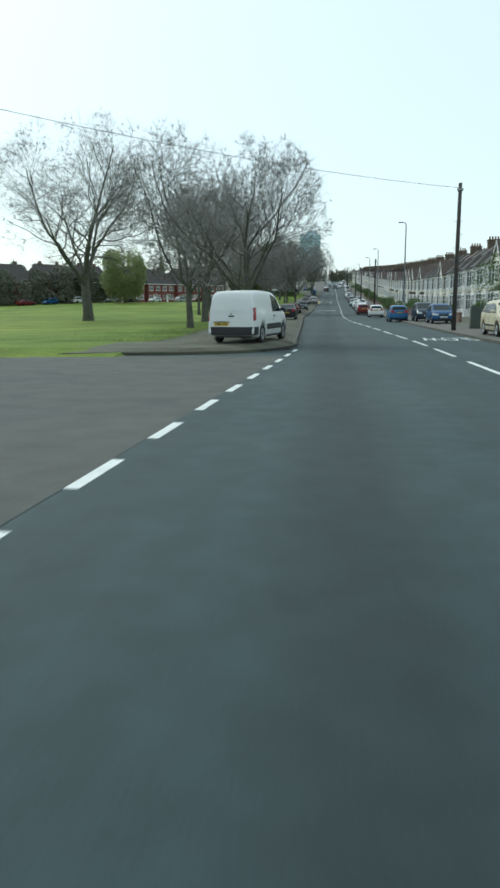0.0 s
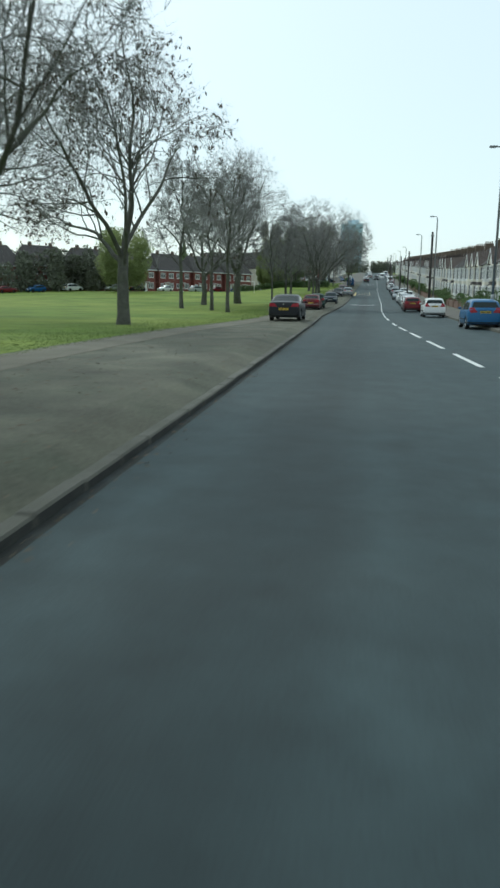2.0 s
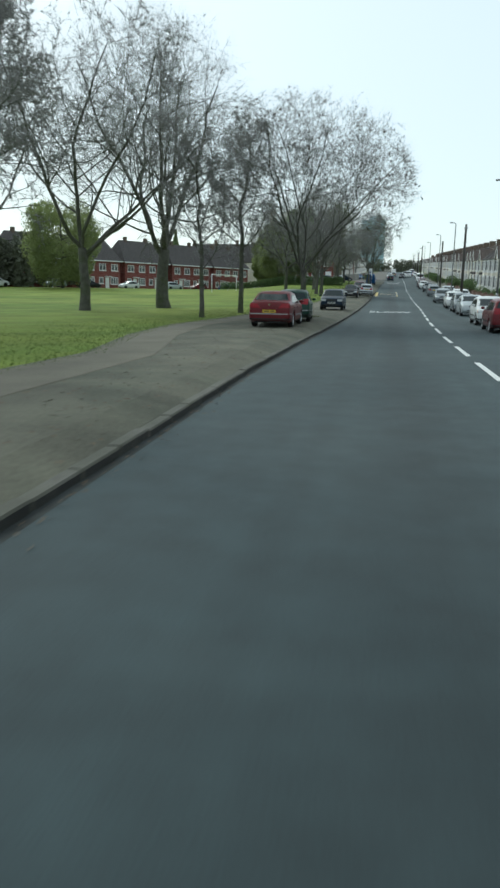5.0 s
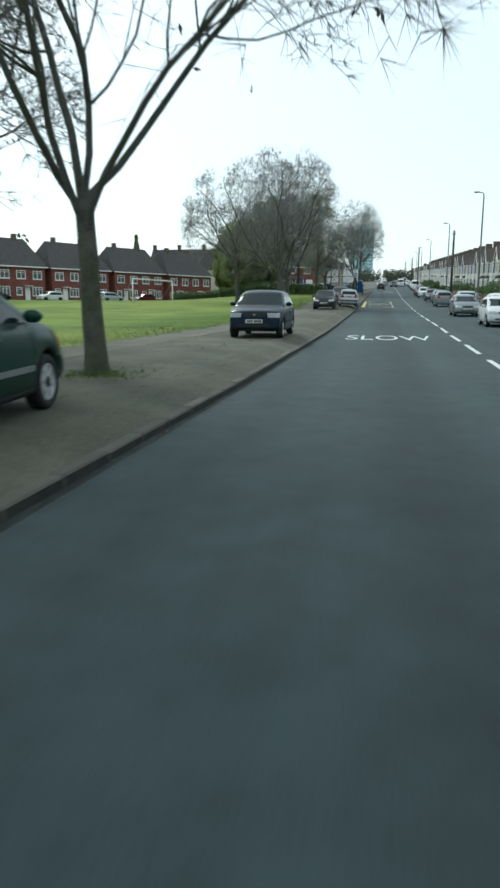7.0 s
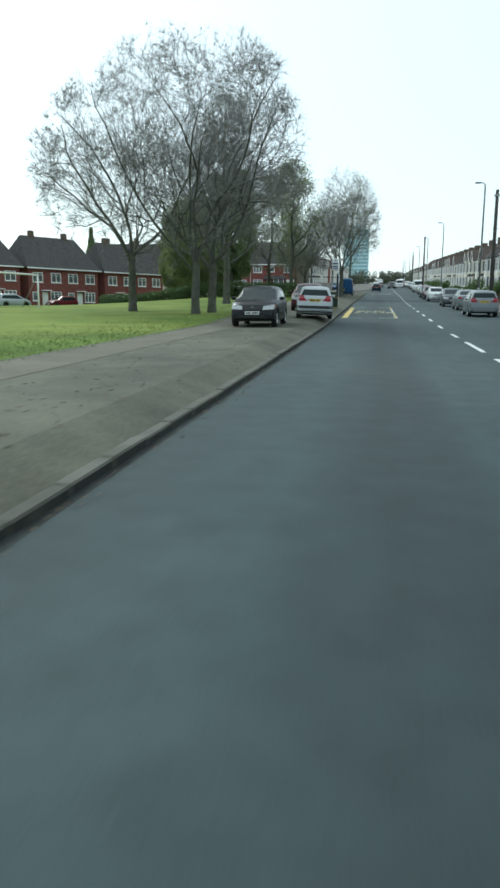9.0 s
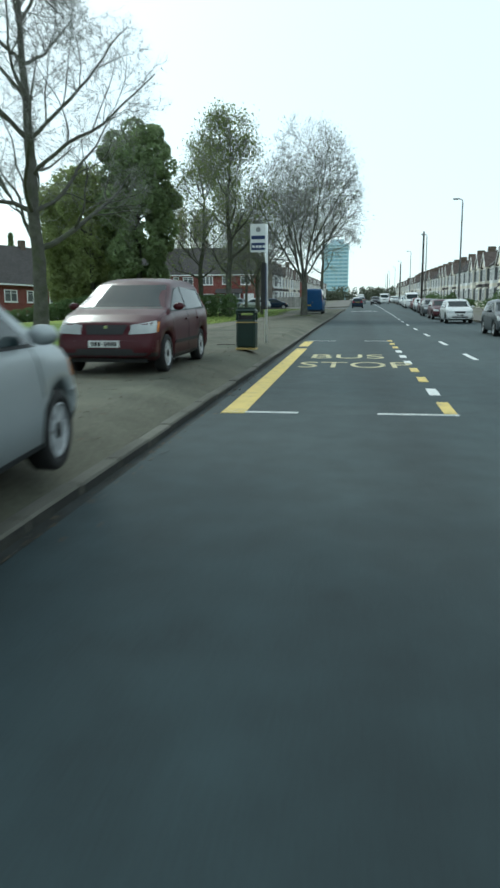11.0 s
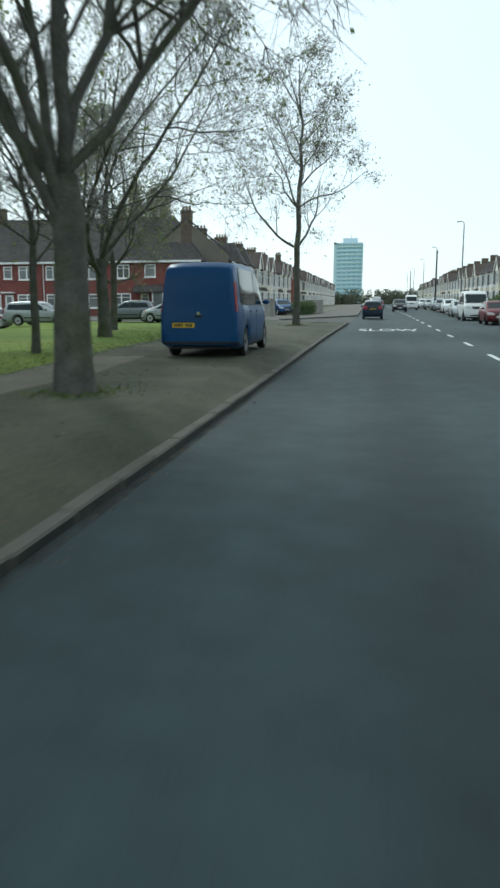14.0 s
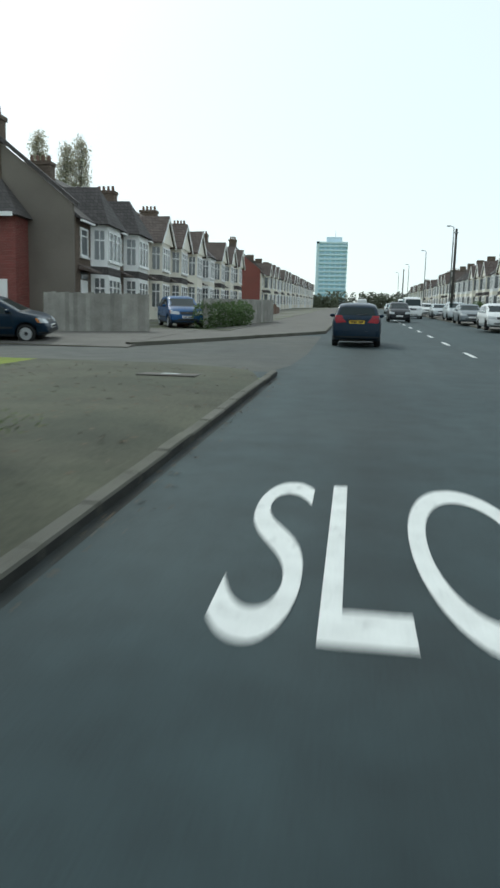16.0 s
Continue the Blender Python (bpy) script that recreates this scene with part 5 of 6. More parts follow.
def evergreen(x, y, height, radius, seed, label, per=900, material=None, cone=False):
    root = thing("tree", pose(x, y, V(x, y) - 0.05), label, "tree", "trees in the park")
    rng = np.random.default_rng(seed)
    s = Shape().tube([(0, 0, 0), (0.05, 0, height * 0.3), (0, 0.05, height * 0.75)], [0.28, 0.22, 0.08], 9)
    for k in range(7):
        a, z = rng.uniform(0, 6.28), height * rng.uniform(0.25, 0.6)
        s.tube([(0, 0, z), (math.cos(a) * radius * 0.6, math.sin(a) * radius * 0.6, z + 0.8)], [0.09, 0.03], 5)
    part("trunk", s, M_BARK, root, "", True)
    clumps = []
    for k in range(110):
        t = rng.uniform(0.2, 1.0)
        r = radius * math.sin(math.pi * (0.14 + 0.86 * (1 - t) ** 0.8) * 0.98) ** 0.55
        if cone:
            r = radius * (1.04 - t)
        a = k * 2.4 + rng.uniform(-0.5, 0.5)
        q = rng.uniform(0.7, 1.15) * radius * (0.27 if not cone else 0.16 + 0.14 * (1 - t))
        b = max(0.0, r - q * 0.8) * rng.uniform(0.75, 1.08)
        clumps.append((math.cos(a) * b, math.sin(a) * b, height * t - q * 0.7, q, q, q))
    part("foliage", cloud(clumps, per // 3, 0.17, seed), material or M_EVER, root)
    return root


evergreen(-18.3, 221.0, 15.3, 3.4, 41, "dense dark green rounded tree behind the hedge", per=1500)
evergreen(-23.2, 223.0, 13.0, 4.6, 42, "dense olive green spreading tree behind the hedge", per=1100, material=M_OLIVE)
evergreen(-26.5, 229.0, 10.8, 3.8, 43, "dark green spreading tree behind the hedge", per=1000, material=M_OLIVE)
evergreen(-50.0, 176.0, 13.5, 6.0, 44, "fresh green round tree across the park", material=M_OLIVE)
evergreen(-69.0, 300.0, 14.5, 3.0, 45, "dark conifer rising behind the roofs", cone=True)


def hedge(x0, x1, y, depth, height, seed, label, material=None, per=420):
    root = thing("hedge", pose(0, 0, 0), label, "hedge")
    rng = np.random.default_rng(seed)
    n = int(abs(x1 - x0) / 0.8)
    clumps = [(x0 + (x1 - x0) * (k + 0.5) / n, y + rng.normal(0, 0.08), V(x0 + (x1 - x0) * k / n, y) + height * q, 0.65, depth / 2, height * 0.34 * rng.uniform(0.85, 1.1)) for k in range(n) for q in (0.3, 0.68)]
    part("foliage", cloud(clumps, per, 0.085, seed), material or M_HEDGE, root)
    s = Shape()
    for k in range(n):
        cx = x0 + (x1 - x0) * (k + 0.5) / n
        s.tube([(cx, y, V(cx, y) - 0.05), (cx + 0.05, y, V(cx, y) + height * 0.8)], [0.04, 0.015], 5)
    part("stems", s, M_BARK, root)
    return root


hedge(-34.0, -9.3, 216.3, 1.6, 1.75, 51, "clipped dark green hedge at the edge of the lawn", per=700)


def woodland(seed, x0, y0, x1, y1, height, label, n=70, per=420, size=0.45):
    rng = np.random.default_rng(seed)
    clumps = []
    for k in range(n):
        t = rng.uniform()
        x, y = x0 + (x1 - x0) * t + rng.normal(0, 3), y0 + (y1 - y0) * t + rng.normal(0, 3)
        h = height * rng.uniform(0.6, 1.08)
        for q in (0.25, 0.6, 0.85):
            clumps.append((x, y, G(y) + h * q, height * 0.24 * (1.2 - q * 0.6), height * 0.24 * (1.2 - q * 0.6), h * 0.2))
    return single("woodland", cloud(clumps, per // 6, size * 1.3, seed), M_WOOD_FAR, EYE, label, "trees", kind="stuff")


woodland(61, -140, 100, -60, 184, 8.5, "dark belt of trees across the park", n=130, per=900, size=0.26)
woodland(67, -62, 180, -58, 205, 7.5, "dark trees beside the far houses", n=16, per=900, size=0.26)
woodland(62, -75, 262, -200, 300, 12, "dark trees behind the far houses")
woodland(63, -60, 700, -11, 690, 12, "far trees at the end of the road", n=60, per=450)
woodland(64, 5, 640, 160, 640, 12, "far trees at the end of the road", n=90, per=450)
woodland(65, -160, 560, -40, 620, 14, "far trees behind the terrace", n=60)
woodland(68, -60, 640, 70, 655, 12, "low far trees at the crest of the road", n=150, per=450)
woodland(66, -22, 420, -30, 560, 9, "trees behind the far terrace", n=30)


# ---- houses ----
def lattice(ys, zs, solid, x0, x1):
    """A flat frame of bars with open lights, all one connected shell. ys, zs: lines; solid(i, j): whether that cell is a bar."""
    s = Shape()
    ny, nz = len(ys), len(zs)
    vs = [(x, y, z) for x in (x0, x1) for y in ys for z in zs]
    at = lambda k, i, j: (k * ny + i) * nz + j
    fs = []
    full = lambda i, j: 0 <= i < ny - 1 and 0 <= j < nz - 1 and solid(i, j)
    for i in range(ny - 1):
        for j in range(nz - 1):
            if not full(i, j):
                continue
            for k in (0, 1):
                fs.append((at(k, i, j), at(k, i + 1, j), at(k, i + 1, j + 1), at(k, i, j + 1)))
            for di, dj, a, b in ((-1, 0, (i, j), (i, j + 1)), (1, 0, (i + 1, j), (i + 1, j + 1)), (0, -1, (i, j), (i + 1, j)), (0, 1, (i, j + 1), (i + 1, j + 1))):
                if not full(i + di, j + dj):
                    fs.append((at(0, *a), at(0, *b), at(1, *b), at(1, *a)))
    return s.add(vs, fs)


def window(parent, x, y0, y1, z0, z1, lights=2, depth=0.06, lite=False):
    """A framed window on a wall that faces -x: frame, sill and a pane for each light."""
    b = 0.1
    ys = [y0, y0 + b]
    for k in range(1, lights):
        y = y0 + (y1 - y0) * k / lights
        ys += [y - b / 2, y + b / 2]
    ys += [y1 - b, y1]
    zs = [z0, z0 + b, z1 - b, z1] if z1 - z0 < 1.1 else [z0, z0 + b, z0 + (z1 - z0) * 0.7, z0 + (z1 - z0) * 0.7 + 0.05, z1 - b, z1]
    w = part("window", lattice(ys, zs, lambda i, j: i % 2 == 0 or j % 2 == 0, x - depth, x + 0.03), M_FRAME, parent)
    if lite:
        part("pane", Shape().box(x - 0.02, x + 0.02, y0 + 0.03, y1 - 0.03, z0 + 0.03, z1 - 0.03), M_PANE, w)
        return w
    for k in range(lights):
        part("pane", Shape().box(x - 0.02, x + 0.02, ys[2 * k + 1] - 0.01, ys[2 * k + 2] + 0.01, z0 + 0.03, z1 - 0.03), M_PANE, w)
    part("sill", Shape().box(x - depth - 0.07, x, y0 - 0.06, y1 + 0.06, z0 - 0.08, z0 - 0.002), M_FRAME, w)
    return w


def slab(poly_xz, y0, y1, thick=0.12):
    """A roof slope: a line in x, z carried along y with a thickness."""
    (xa, za), (xb, zb_) = poly_xz
    return Shape().prism([(xa, za), (xb, zb_), (xb, zb_ + thick), (xa, za + thick)], "y", y0, y1)


def terrace_house(style, width=5.3, lite=False, stack=True):
    """A two-storey bay-fronted terraced house whose front faces -x, at y 0 to width."""
    root = thing("terraced_house", EYE, "terraced house with a pale two-storey bay and brown tiled roof", "house", "terraced houses")
    wall = M_BRICK2 if style in (1, 3) else M_RENDER
    part("wall", Shape().prism([(0, 0), (8, 0), (8, 5.15), (4.1, 7.9), (0, 5.15)], "y", 0, width), wall, root)
    part("roof", Shape().prism([(-0.3, 5.0), (4.1, 8.05), (8.3, 5.0), (8.3, 5.14), (4.1, 8.22), (-0.3, 5.14)], "y", -0.0, width), M_TILE if style not in (1, 3) else M_SLATE, root)
    b0, b1, d = 0.35, 3.25, 0.75
    plan = [(0, b0), (-d, b0 + 0.45), (-d, b1 - 0.45), (0, b1)]
    bay = part("bay", Shape().prism(plan, "z", 0, 5.15), M_RENDER if style not in (1, 3) else M_FRAME, root, "pale rendered two-storey bay")
    part("spandrel", Shape().prism([(x - 0.03 if x < 0 else x, y) for x, y in plan], "z", 2.6, 3.0), M_SLATE if style in (0, 3) else M_RENDER, bay)
    for z0, z1 in ((0.85, 2.45), (3.3, 4.85)):
        window(bay, -d, b0 + 0.5, b1 - 0.5, z0, z1, 3, lite=lite)
        for sgn, ya, yb in ((1, b0, b0 + 0.45), (-1, b1, b1 - 0.45)):
            n = (-0.45 * 0.05, -0.75 * 0.05 * sgn)

            def leaf(fr, to, za, zb, out, back):
                p = [(-d * k, ya + (yb - ya) * k) for k in (fr, to)]
                return Shape().loft([[(p[0][0] + n[0] * q, p[0][1] + n[1] * q, z) for z in (za, zb)] + [(p[1][0] + n[0] * q, p[1][1] + n[1] * q, z) for z in (zb, za)] for q in (out, back)])
            s = leaf(0.24, 0.8, z0 + 0.05, z1 - 0.05, 0.7, -0.4)
            if not lite:
                bar = z0 + (z1 - z0) * 0.66
                part("transom", leaf(0.2, 0.84, bar - 0.035, bar + 0.035, 1.3, 0.3), M_FRAME, bay)
                part("mullion", leaf(0.49, 0.55, z0, z1, 1.3, 0.3), M_FRAME, bay)
            part("side_pane", s, M_PANE, bay)
    if style in (0, 2):
        part("bay_gable", Shape().prism([(b0 - 0.15, 5.1), (b1 + 0.15, 5.1), ((b0 + b1) / 2, 6.75)], "x", -d - 0.1, 2.2), M_RENDER, root, "white gable over the bay")
        for sgn in (-1, 1):
            m = (b0 + b1) / 2
            e = b0 - 0.3 if sgn < 0 else b1 + 0.3
            part("gable_roof", Shape().prism([(e, 4.98), (m, 6.82), (m, 6.95), (e, 5.1)], "x", -d - 0.25, 2.4), M_TILE, root)
            part("bargeboard", Shape().prism([(e, 4.9), (m, 6.68), (m, 6.86), (e, 5.08)], "x", -d - 0.3, -d - 0.22), M_FRAME, root)
    else:
        m, top = (b0 + b1) / 2, 6.6 if style == 1 else 7.2
        s = Shape().add([(-d - 0.25, b0 - 0.1, 5.1), (-d - 0.25, b1 + 0.1, 5.1), (2.0, b1 + 0.25, 5.1), (2.0, b0 - 0.25, 5.1), (0.6 if style == 1 else 0.1, m, top), (2.0, m, top)],
                        [(0, 1, 4), (1, 2, 5, 4), (3, 0, 4, 5), (2, 3, 5), (3, 2, 1, 0)])
        part("bay_roof", s, M_SLATE, root)
    door = part("door", Shape().box(-0.03, 0.1, 3.75, 4.65, 0.15, 2.2), M_FRAME if style else mat("blue_door_paint", (0.05, 0.1, 0.2), 0.5), root)
    part("fanlight", Shape().box(-0.03, 0.08, 3.75, 4.65, 2.25, 2.6), M_PANE, door)
    part("porch_canopy", Shape().prism([(-0.7, 2.65), (0, 2.95), (0, 2.7), (-0.7, 2.58)], "y", 3.45, 4.95), M_TILE, root)
    window(root, 0.0, 3.7, 4.7, 3.35, 4.75, 1, lite=lite)
    part("gutter", Shape().box(-0.4, -0.29, b1 + 0.35, width, 4.93, 5.03), M_FRAME, root)
    if lite:
        if stack:
            part("chimney", Shape().box(3.5, 4.7, -0.3, 0.3, 6.8, 9.0), M_BRICK2, root)
        return root
    part("party_wall_cap", Shape().prism([(-0.3, 5.14), (4.1, 8.2), (8.3, 5.14), (8.3, 5.26), (4.1, 8.34), (-0.3, 5.26)], "y", -0.1, 0.1), M_TILE, root)
    if stack:
        flue = part("chimney", Shape().box(3.4, 4.8, -0.35, 0.35, 6.8, 8.9).box(3.34, 4.86, -0.41, 0.41, 8.7, 8.88), M_BRICK2, root)
        for k in range(4):
            part("chimney_pot", Shape().tube([(3.6 + k * 0.33, 0, 8.86), (3.6 + k * 0.33, 0, 9.25)], [0.12, 0.095], 8), M_POT, flue)
    part("front_garden_wall", Shape().box(-5.1, -4.88, 0.05, 3.9, 0, 0.75).box(-5.14, -4.84, 0.05, 3.9, 0.75, 0.82), M_STONE, root)
    part("gate_pier", Shape().box(-5.16, -4.82, 3.9, 4.25, 0, 1.05, 0.02), M_STONE, root)
    return root


STYLES = [terrace_house(k, lite=q, stack=r) for r in (True, False) for q in (False, True) for k in range(3)] + [terrace_house(3), terrace_house(3, stack=False)]
order = []
for k in range(66):
    y = 58 + 5.3 * k
    x = float(np.interp(y, [58, 230, 310, 440], [15.6, 16.2, 17.0, 17.6]))
    st = [1, 1, 1, 0, 1, 0, 0, 2][k % 8] if k > 6 else [0, 0, 1, 1, 1, 1, 1][k]
    m = pose(x, y, G(y + 2.6) + 0.1)
    copy_thing(STYLES[st + (3 if y > 215 else 0) + (6 if k % 2 else 0)], m)
for k in range(9):
    copy_thing(STYLES[[12, 13, 0, 6, 2, 7, 0, 8, 0][k]], pose(-13.6, 283.3 + 5.35 * k + 0.0, G(281 + 5.35 * k) + 0.05, 0, 0, 180))
for k in range(22):
    copy_thing(STYLES[3 + [0, 8, 0, 7][k % 4]], pose(-13.4, 352.5 + 5.35 * k, G(350 + 5.35 * k) + 0.05, 0, 0, 180))
for o in STYLES:
    o.matrix_basis = pose(17.5, 408 + 5.3 * STYLES.index(o), G(410 + 5.3 * STYLES.index(o)))


def end_wall(y, height_brick, label):
    """The blank end wall of a terrace, a shade proud of its last house."""
    root = thing("terrace_end_wall", pose(-13.6, y, G(y + 2) + 0.05), label, "house wall", "terraced houses")
    part("wall", Shape().prism([(-8.1, 0), (0.0, 0), (0.0, 5.75), (-4.1, 8.95), (-8.1, 5.75)], "y", -0.2, -0.005), height_brick, root)
    part("verge_tiles", Shape().prism([(-8.4, 5.6), (-4.1, 9.05), (0.3, 5.6), (0.3, 5.8), (-4.1, 9.27), (-8.4, 5.8)], "y", -0.32, -0.01), M_SLATE, root)
    stack = part("chimney", Shape().box(-4.6, -3.6, -0.3, 0.4, 6.4, 9.9, 0.02).box(-4.67, -3.53, -0.37, 0.47, 9.65, 9.85), M_BRICK2, root)
    for k in range(3):
        part("chimney_pot", Shape().tube([(-4.4 + k * 0.3, 0.05, 9.8), (-4.4 + k * 0.3, 0.05, 10.3)], [0.14, 0.11], 8), M_POT, stack)
    return root


end_wall(277.95, mat("dark_roughcast", (0.18, 0.16, 0.135), 0.95, var=0.2, scale=0.5, fine=20, bump=0.5), "dark roughcast end wall of a bay-fronted terrace")
end_wall(347.1, M_BRICK, "red brick end wall of the next terrace")


def red_house(style=0, width=6.4):
    """A plain red-brick house with white windows, whose front faces -x."""
    root = thing("brick_house", EYE, "red brick house with white windows and dark tiled roof", "house", "red brick houses")
    if style:
        part("wall", Shape().box(0, 7.5, 0, width, 0, 5.25), M_BRICK, root)
        e, w = 5.15, width + 0.05
        part("roof", Shape().add([(-0.35, -0.3, e), (7.85, -0.3, e), (7.85, w, e), (-0.35, w, e), (3.75, 3.6, 9.9), (3.75, w, 9.9)], [(0, 1, 4), (1, 2, 5, 4), (2, 3, 5), (3, 0, 4, 5), (3, 2, 1, 0)]), M_SLATE, root, "dark tiled hipped roof")
    else:
        part("wall", Shape().prism([(0, 0), (7.5, 0), (7.5, 5.3), (3.75, 9.6), (0, 5.3)], "y", 0, width), M_BRICK, root)
        part("roof", Shape().prism([(-0.35, 5.12), (3.75, 9.7), (7.8, 5.12), (7.8, 5.3), (3.75, 9.9), (-0.35, 5.3)], "y", -0.05, width + 0.05), M_SLATE, root)
    part("fascia", Shape().box(-0.4, -0.34, -0.05, width + 0.05, 5.08, 5.28), M_FRAME, root)
    part("gutter_pipe", Shape().tube([(-0.07, width - 0.15, 0.1), (-0.07, width - 0.15, 5.1)], [0.04, 0.04], 6), M_FRAME, root)
    if style:
        window(root, 0, 1.0, 2.6, 3.65, 4.95, 2)
        window(root, 0, 4.5, 5.6, 3.75, 4.95, 1)
        window(root, 0, 7.1, 8.9, 3.65, 4.95, 3)
        window(root, 0, 7.0, 8.9, 0.85, 2.25, 2)
        window(root, 0, 5.2, 6.0, 1.0, 2.2, 1)
        part("garage_door", Shape().box(-0.05, 0.1, 0.45, 2.1, 0.1, 2.25).box(-0.07, 0.0, 0.45, 2.1, 1.1, 1.14), M_FRAME, root, "white up-and-over garage door")
        porch = part("porch", Shape().box(-1.0, -0.92, 2.5, 4.6, 0.05, 0.9).box(-1.02, -0.9, 2.5, 2.6, 0.05, 2.3).box(-1.02, -0.9, 3.5, 3.6, 0.05, 2.3).box(-1.02, -0.9, 4.5, 4.6, 0.05, 2.3), M_FRAME, root, "white glazed porch")
        part("porch_glass", Shape().box(-0.98, -0.95, 2.6, 4.5, 0.9, 2.25), M_PANE, porch)
        part("porch_roof", Shape().prism([(-1.2, 2.35), (0, 3.05), (0, 2.3), (-1.2, 2.25)], "y", 2.3, 6.6), M_SLATE, root)
    else:
        window(root, 0, 0.7, 2.4, 3.6, 4.9, 2)
        window(root, 0, 3.1, 4.0, 3.7, 4.9, 1)
        window(root, 0, 4.5, 6.0, 3.6, 4.9, 2)
        window(root, 0, 0.6, 2.6, 0.85, 2.2, 2)
        door = part("door", Shape().box(-0.04, 0.1, 3.05, 3.95, 0.1, 2.15), M_FRAME, root)
        part("door_glass", Shape().box(-0.05, -0.03, 3.25, 3.75, 1.2, 1.95), M_PANE, door)
        window(root, 0, 4.4, 6.0, 0.9, 2.2, 2)
        part("porch_hood", Shape().box(-0.7, 0, 2.9, 4.1, 2.3, 2.42, 0.02), M_FRAME, root)
    part("chimney", Shape().box(3.2, 4.2, width - 0.9, width - 0.2, 9.2, 11.0).box(3.14, 4.26, width - 0.96, width - 0.14, 10.8, 10.94), M_BRICK2, root)
    return root


plain, garage = red_house(0), red_house(1, 9.6)
for k in range(4):
    copy_thing(plain, pose(-25.55 - 6.45 * k, 276.4, G(275) + 0.1, 0, 0, 90))
def semi_block(wall=None):
    """Two red-brick houses joined under one hipped roof, fronts facing -x."""
    root = thing("semi_detached_houses", EYE, "pair of red brick houses under a dark hipped roof", "house", "houses across the park")
    w = 11.4
    part("wall", Shape().box(0, 7.5, 0, w, 0, 5.5), wall or M_BRICK, root)
    e, r0, r1 = 5.4, 1.3, w - 1.3
    part("roof", Shape().add([(-0.4, -0.4, e), (7.9, -0.4, e), (7.9, w + 0.4, e), (-0.4, w + 0.4, e), (3.75, r0, 9.9), (3.75, r1, 9.9)], [(0, 1, 4), (1, 2, 5, 4), (2, 3, 5), (3, 0, 4, 5), (3, 2, 1, 0)]), M_SLATE, root)
    part("fascia", Shape().box(-0.46, -0.4, -0.4, w + 0.4, 5.25, 5.42), M_FRAME, root)
    for y0 in (0, w / 2):
        window(root, 0, y0 + 0.6, y0 + 2.2, 3.5, 4.8, 2)
        window(root, 0, y0 + 3.5, y0 + 5.1, 3.5, 4.8, 2)
        window(root, 0, y0 + 0.6, y0 + 2.4, 0.9, 2.3, 3)
        part("door", Shape().box(-0.04, 0.1, y0 + 2.8, y0 + 3.7, 0.1, 2.2), M_FRAME, root)
        window(root, 0, y0 + 4.2, y0 + 5.2, 1.0, 2.2, 1)
        part("porch_hood", Shape().box(-0.8, 0, y0 + 2.6, y0 + 3.9, 2.35, 2.47, 0.02), M_FRAME, root)
    for y in (3.0, w - 3.0):
        part("chimney", Shape().box(3.4, 4.1, y - 0.3, y + 0.3, 8.8, 10.6, 0.02), M_BRICK2, root)
    return root


semi = semi_block()
for k in range(8):
    x, y = -33.5 - 0.515 * 12.7 * k, 241.5 - 0.857 * 12.7 * k
    copy_thing(semi, pose(x, y, V(x - 4, y - 6) + 0.02, 0, 0, 149))
semi.matrix_basis = pose(-86.0, 154.0, V(-90, 150) + 0.02, 0, 0, 149)
tagged(semi_block(M_RENDER), "pair of white rendered houses under a dark hipped roof").matrix_basis = pose(-26.5, 255.5, V(-33, 250) + 0.1, 0, 0, 149)
plain.matrix_basis, garage.matrix_basis = pose(-51.35, 276.4, G(275) + 0.1, 0, 0, 90), pose(-15.9, 276.4, G(275) + 0.1, 0, 0, 90)
for k in range(10):
    t = 9.0 * k + (2 if k % 3 else 0)
    x, y = -28.5 - 0.515 * t, 232.5 - 0.857 * t
    vehicle(["hatch", "saloon", "hatch", "mpv"][k % 4], ["white", "blue", "red", "silver", "white", "black", "grey"][k % 7], x, y, k % 2 == 0, "car parked in front of the far red houses", "cars across the park", turn=-31)


def fence_run():
    root = thing("board_fence", EYE, "weathered grey close-boarded fence at a front garden", "fence")
    for k in range(26):
        t = k / 26
        x, y = -12.0 + 3.6 * t, 270.9 + 2.3 * t
        part("board", Shape().box(-0.083, 0.083, -0.012, 0.012, 0, 1.55 + 0.02 * (k % 3), 0.005), M_FENCE, root, "", False, pose(x, y, G(y) + 0.12, 0, 0, 32))
    for k in range(30):
        t = k / 30
        x, y = -7.0 + 1.6 * t, 277.5 + 15 * t
        part("board", Shape().box(-0.25, 0.25, -0.02, 0.02, 0, 1.45, 0.005), M_FENCE, root, "", False, pose(x, y, G(y) + 0.12, 0, 0, 84))


fence_run()
root = thing("hedge", EYE, "straggling garden hedge by a front drive", "hedge")
part("foliage", cloud([(-7.1 + 0.12 * k, 277.6 + 0.8 * k, G(278 + 0.8 * k) + 0.7, 0.6, 0.6, 0.75) for k in range(9)], 500, 0.08, 71), M_HEDGE, root)


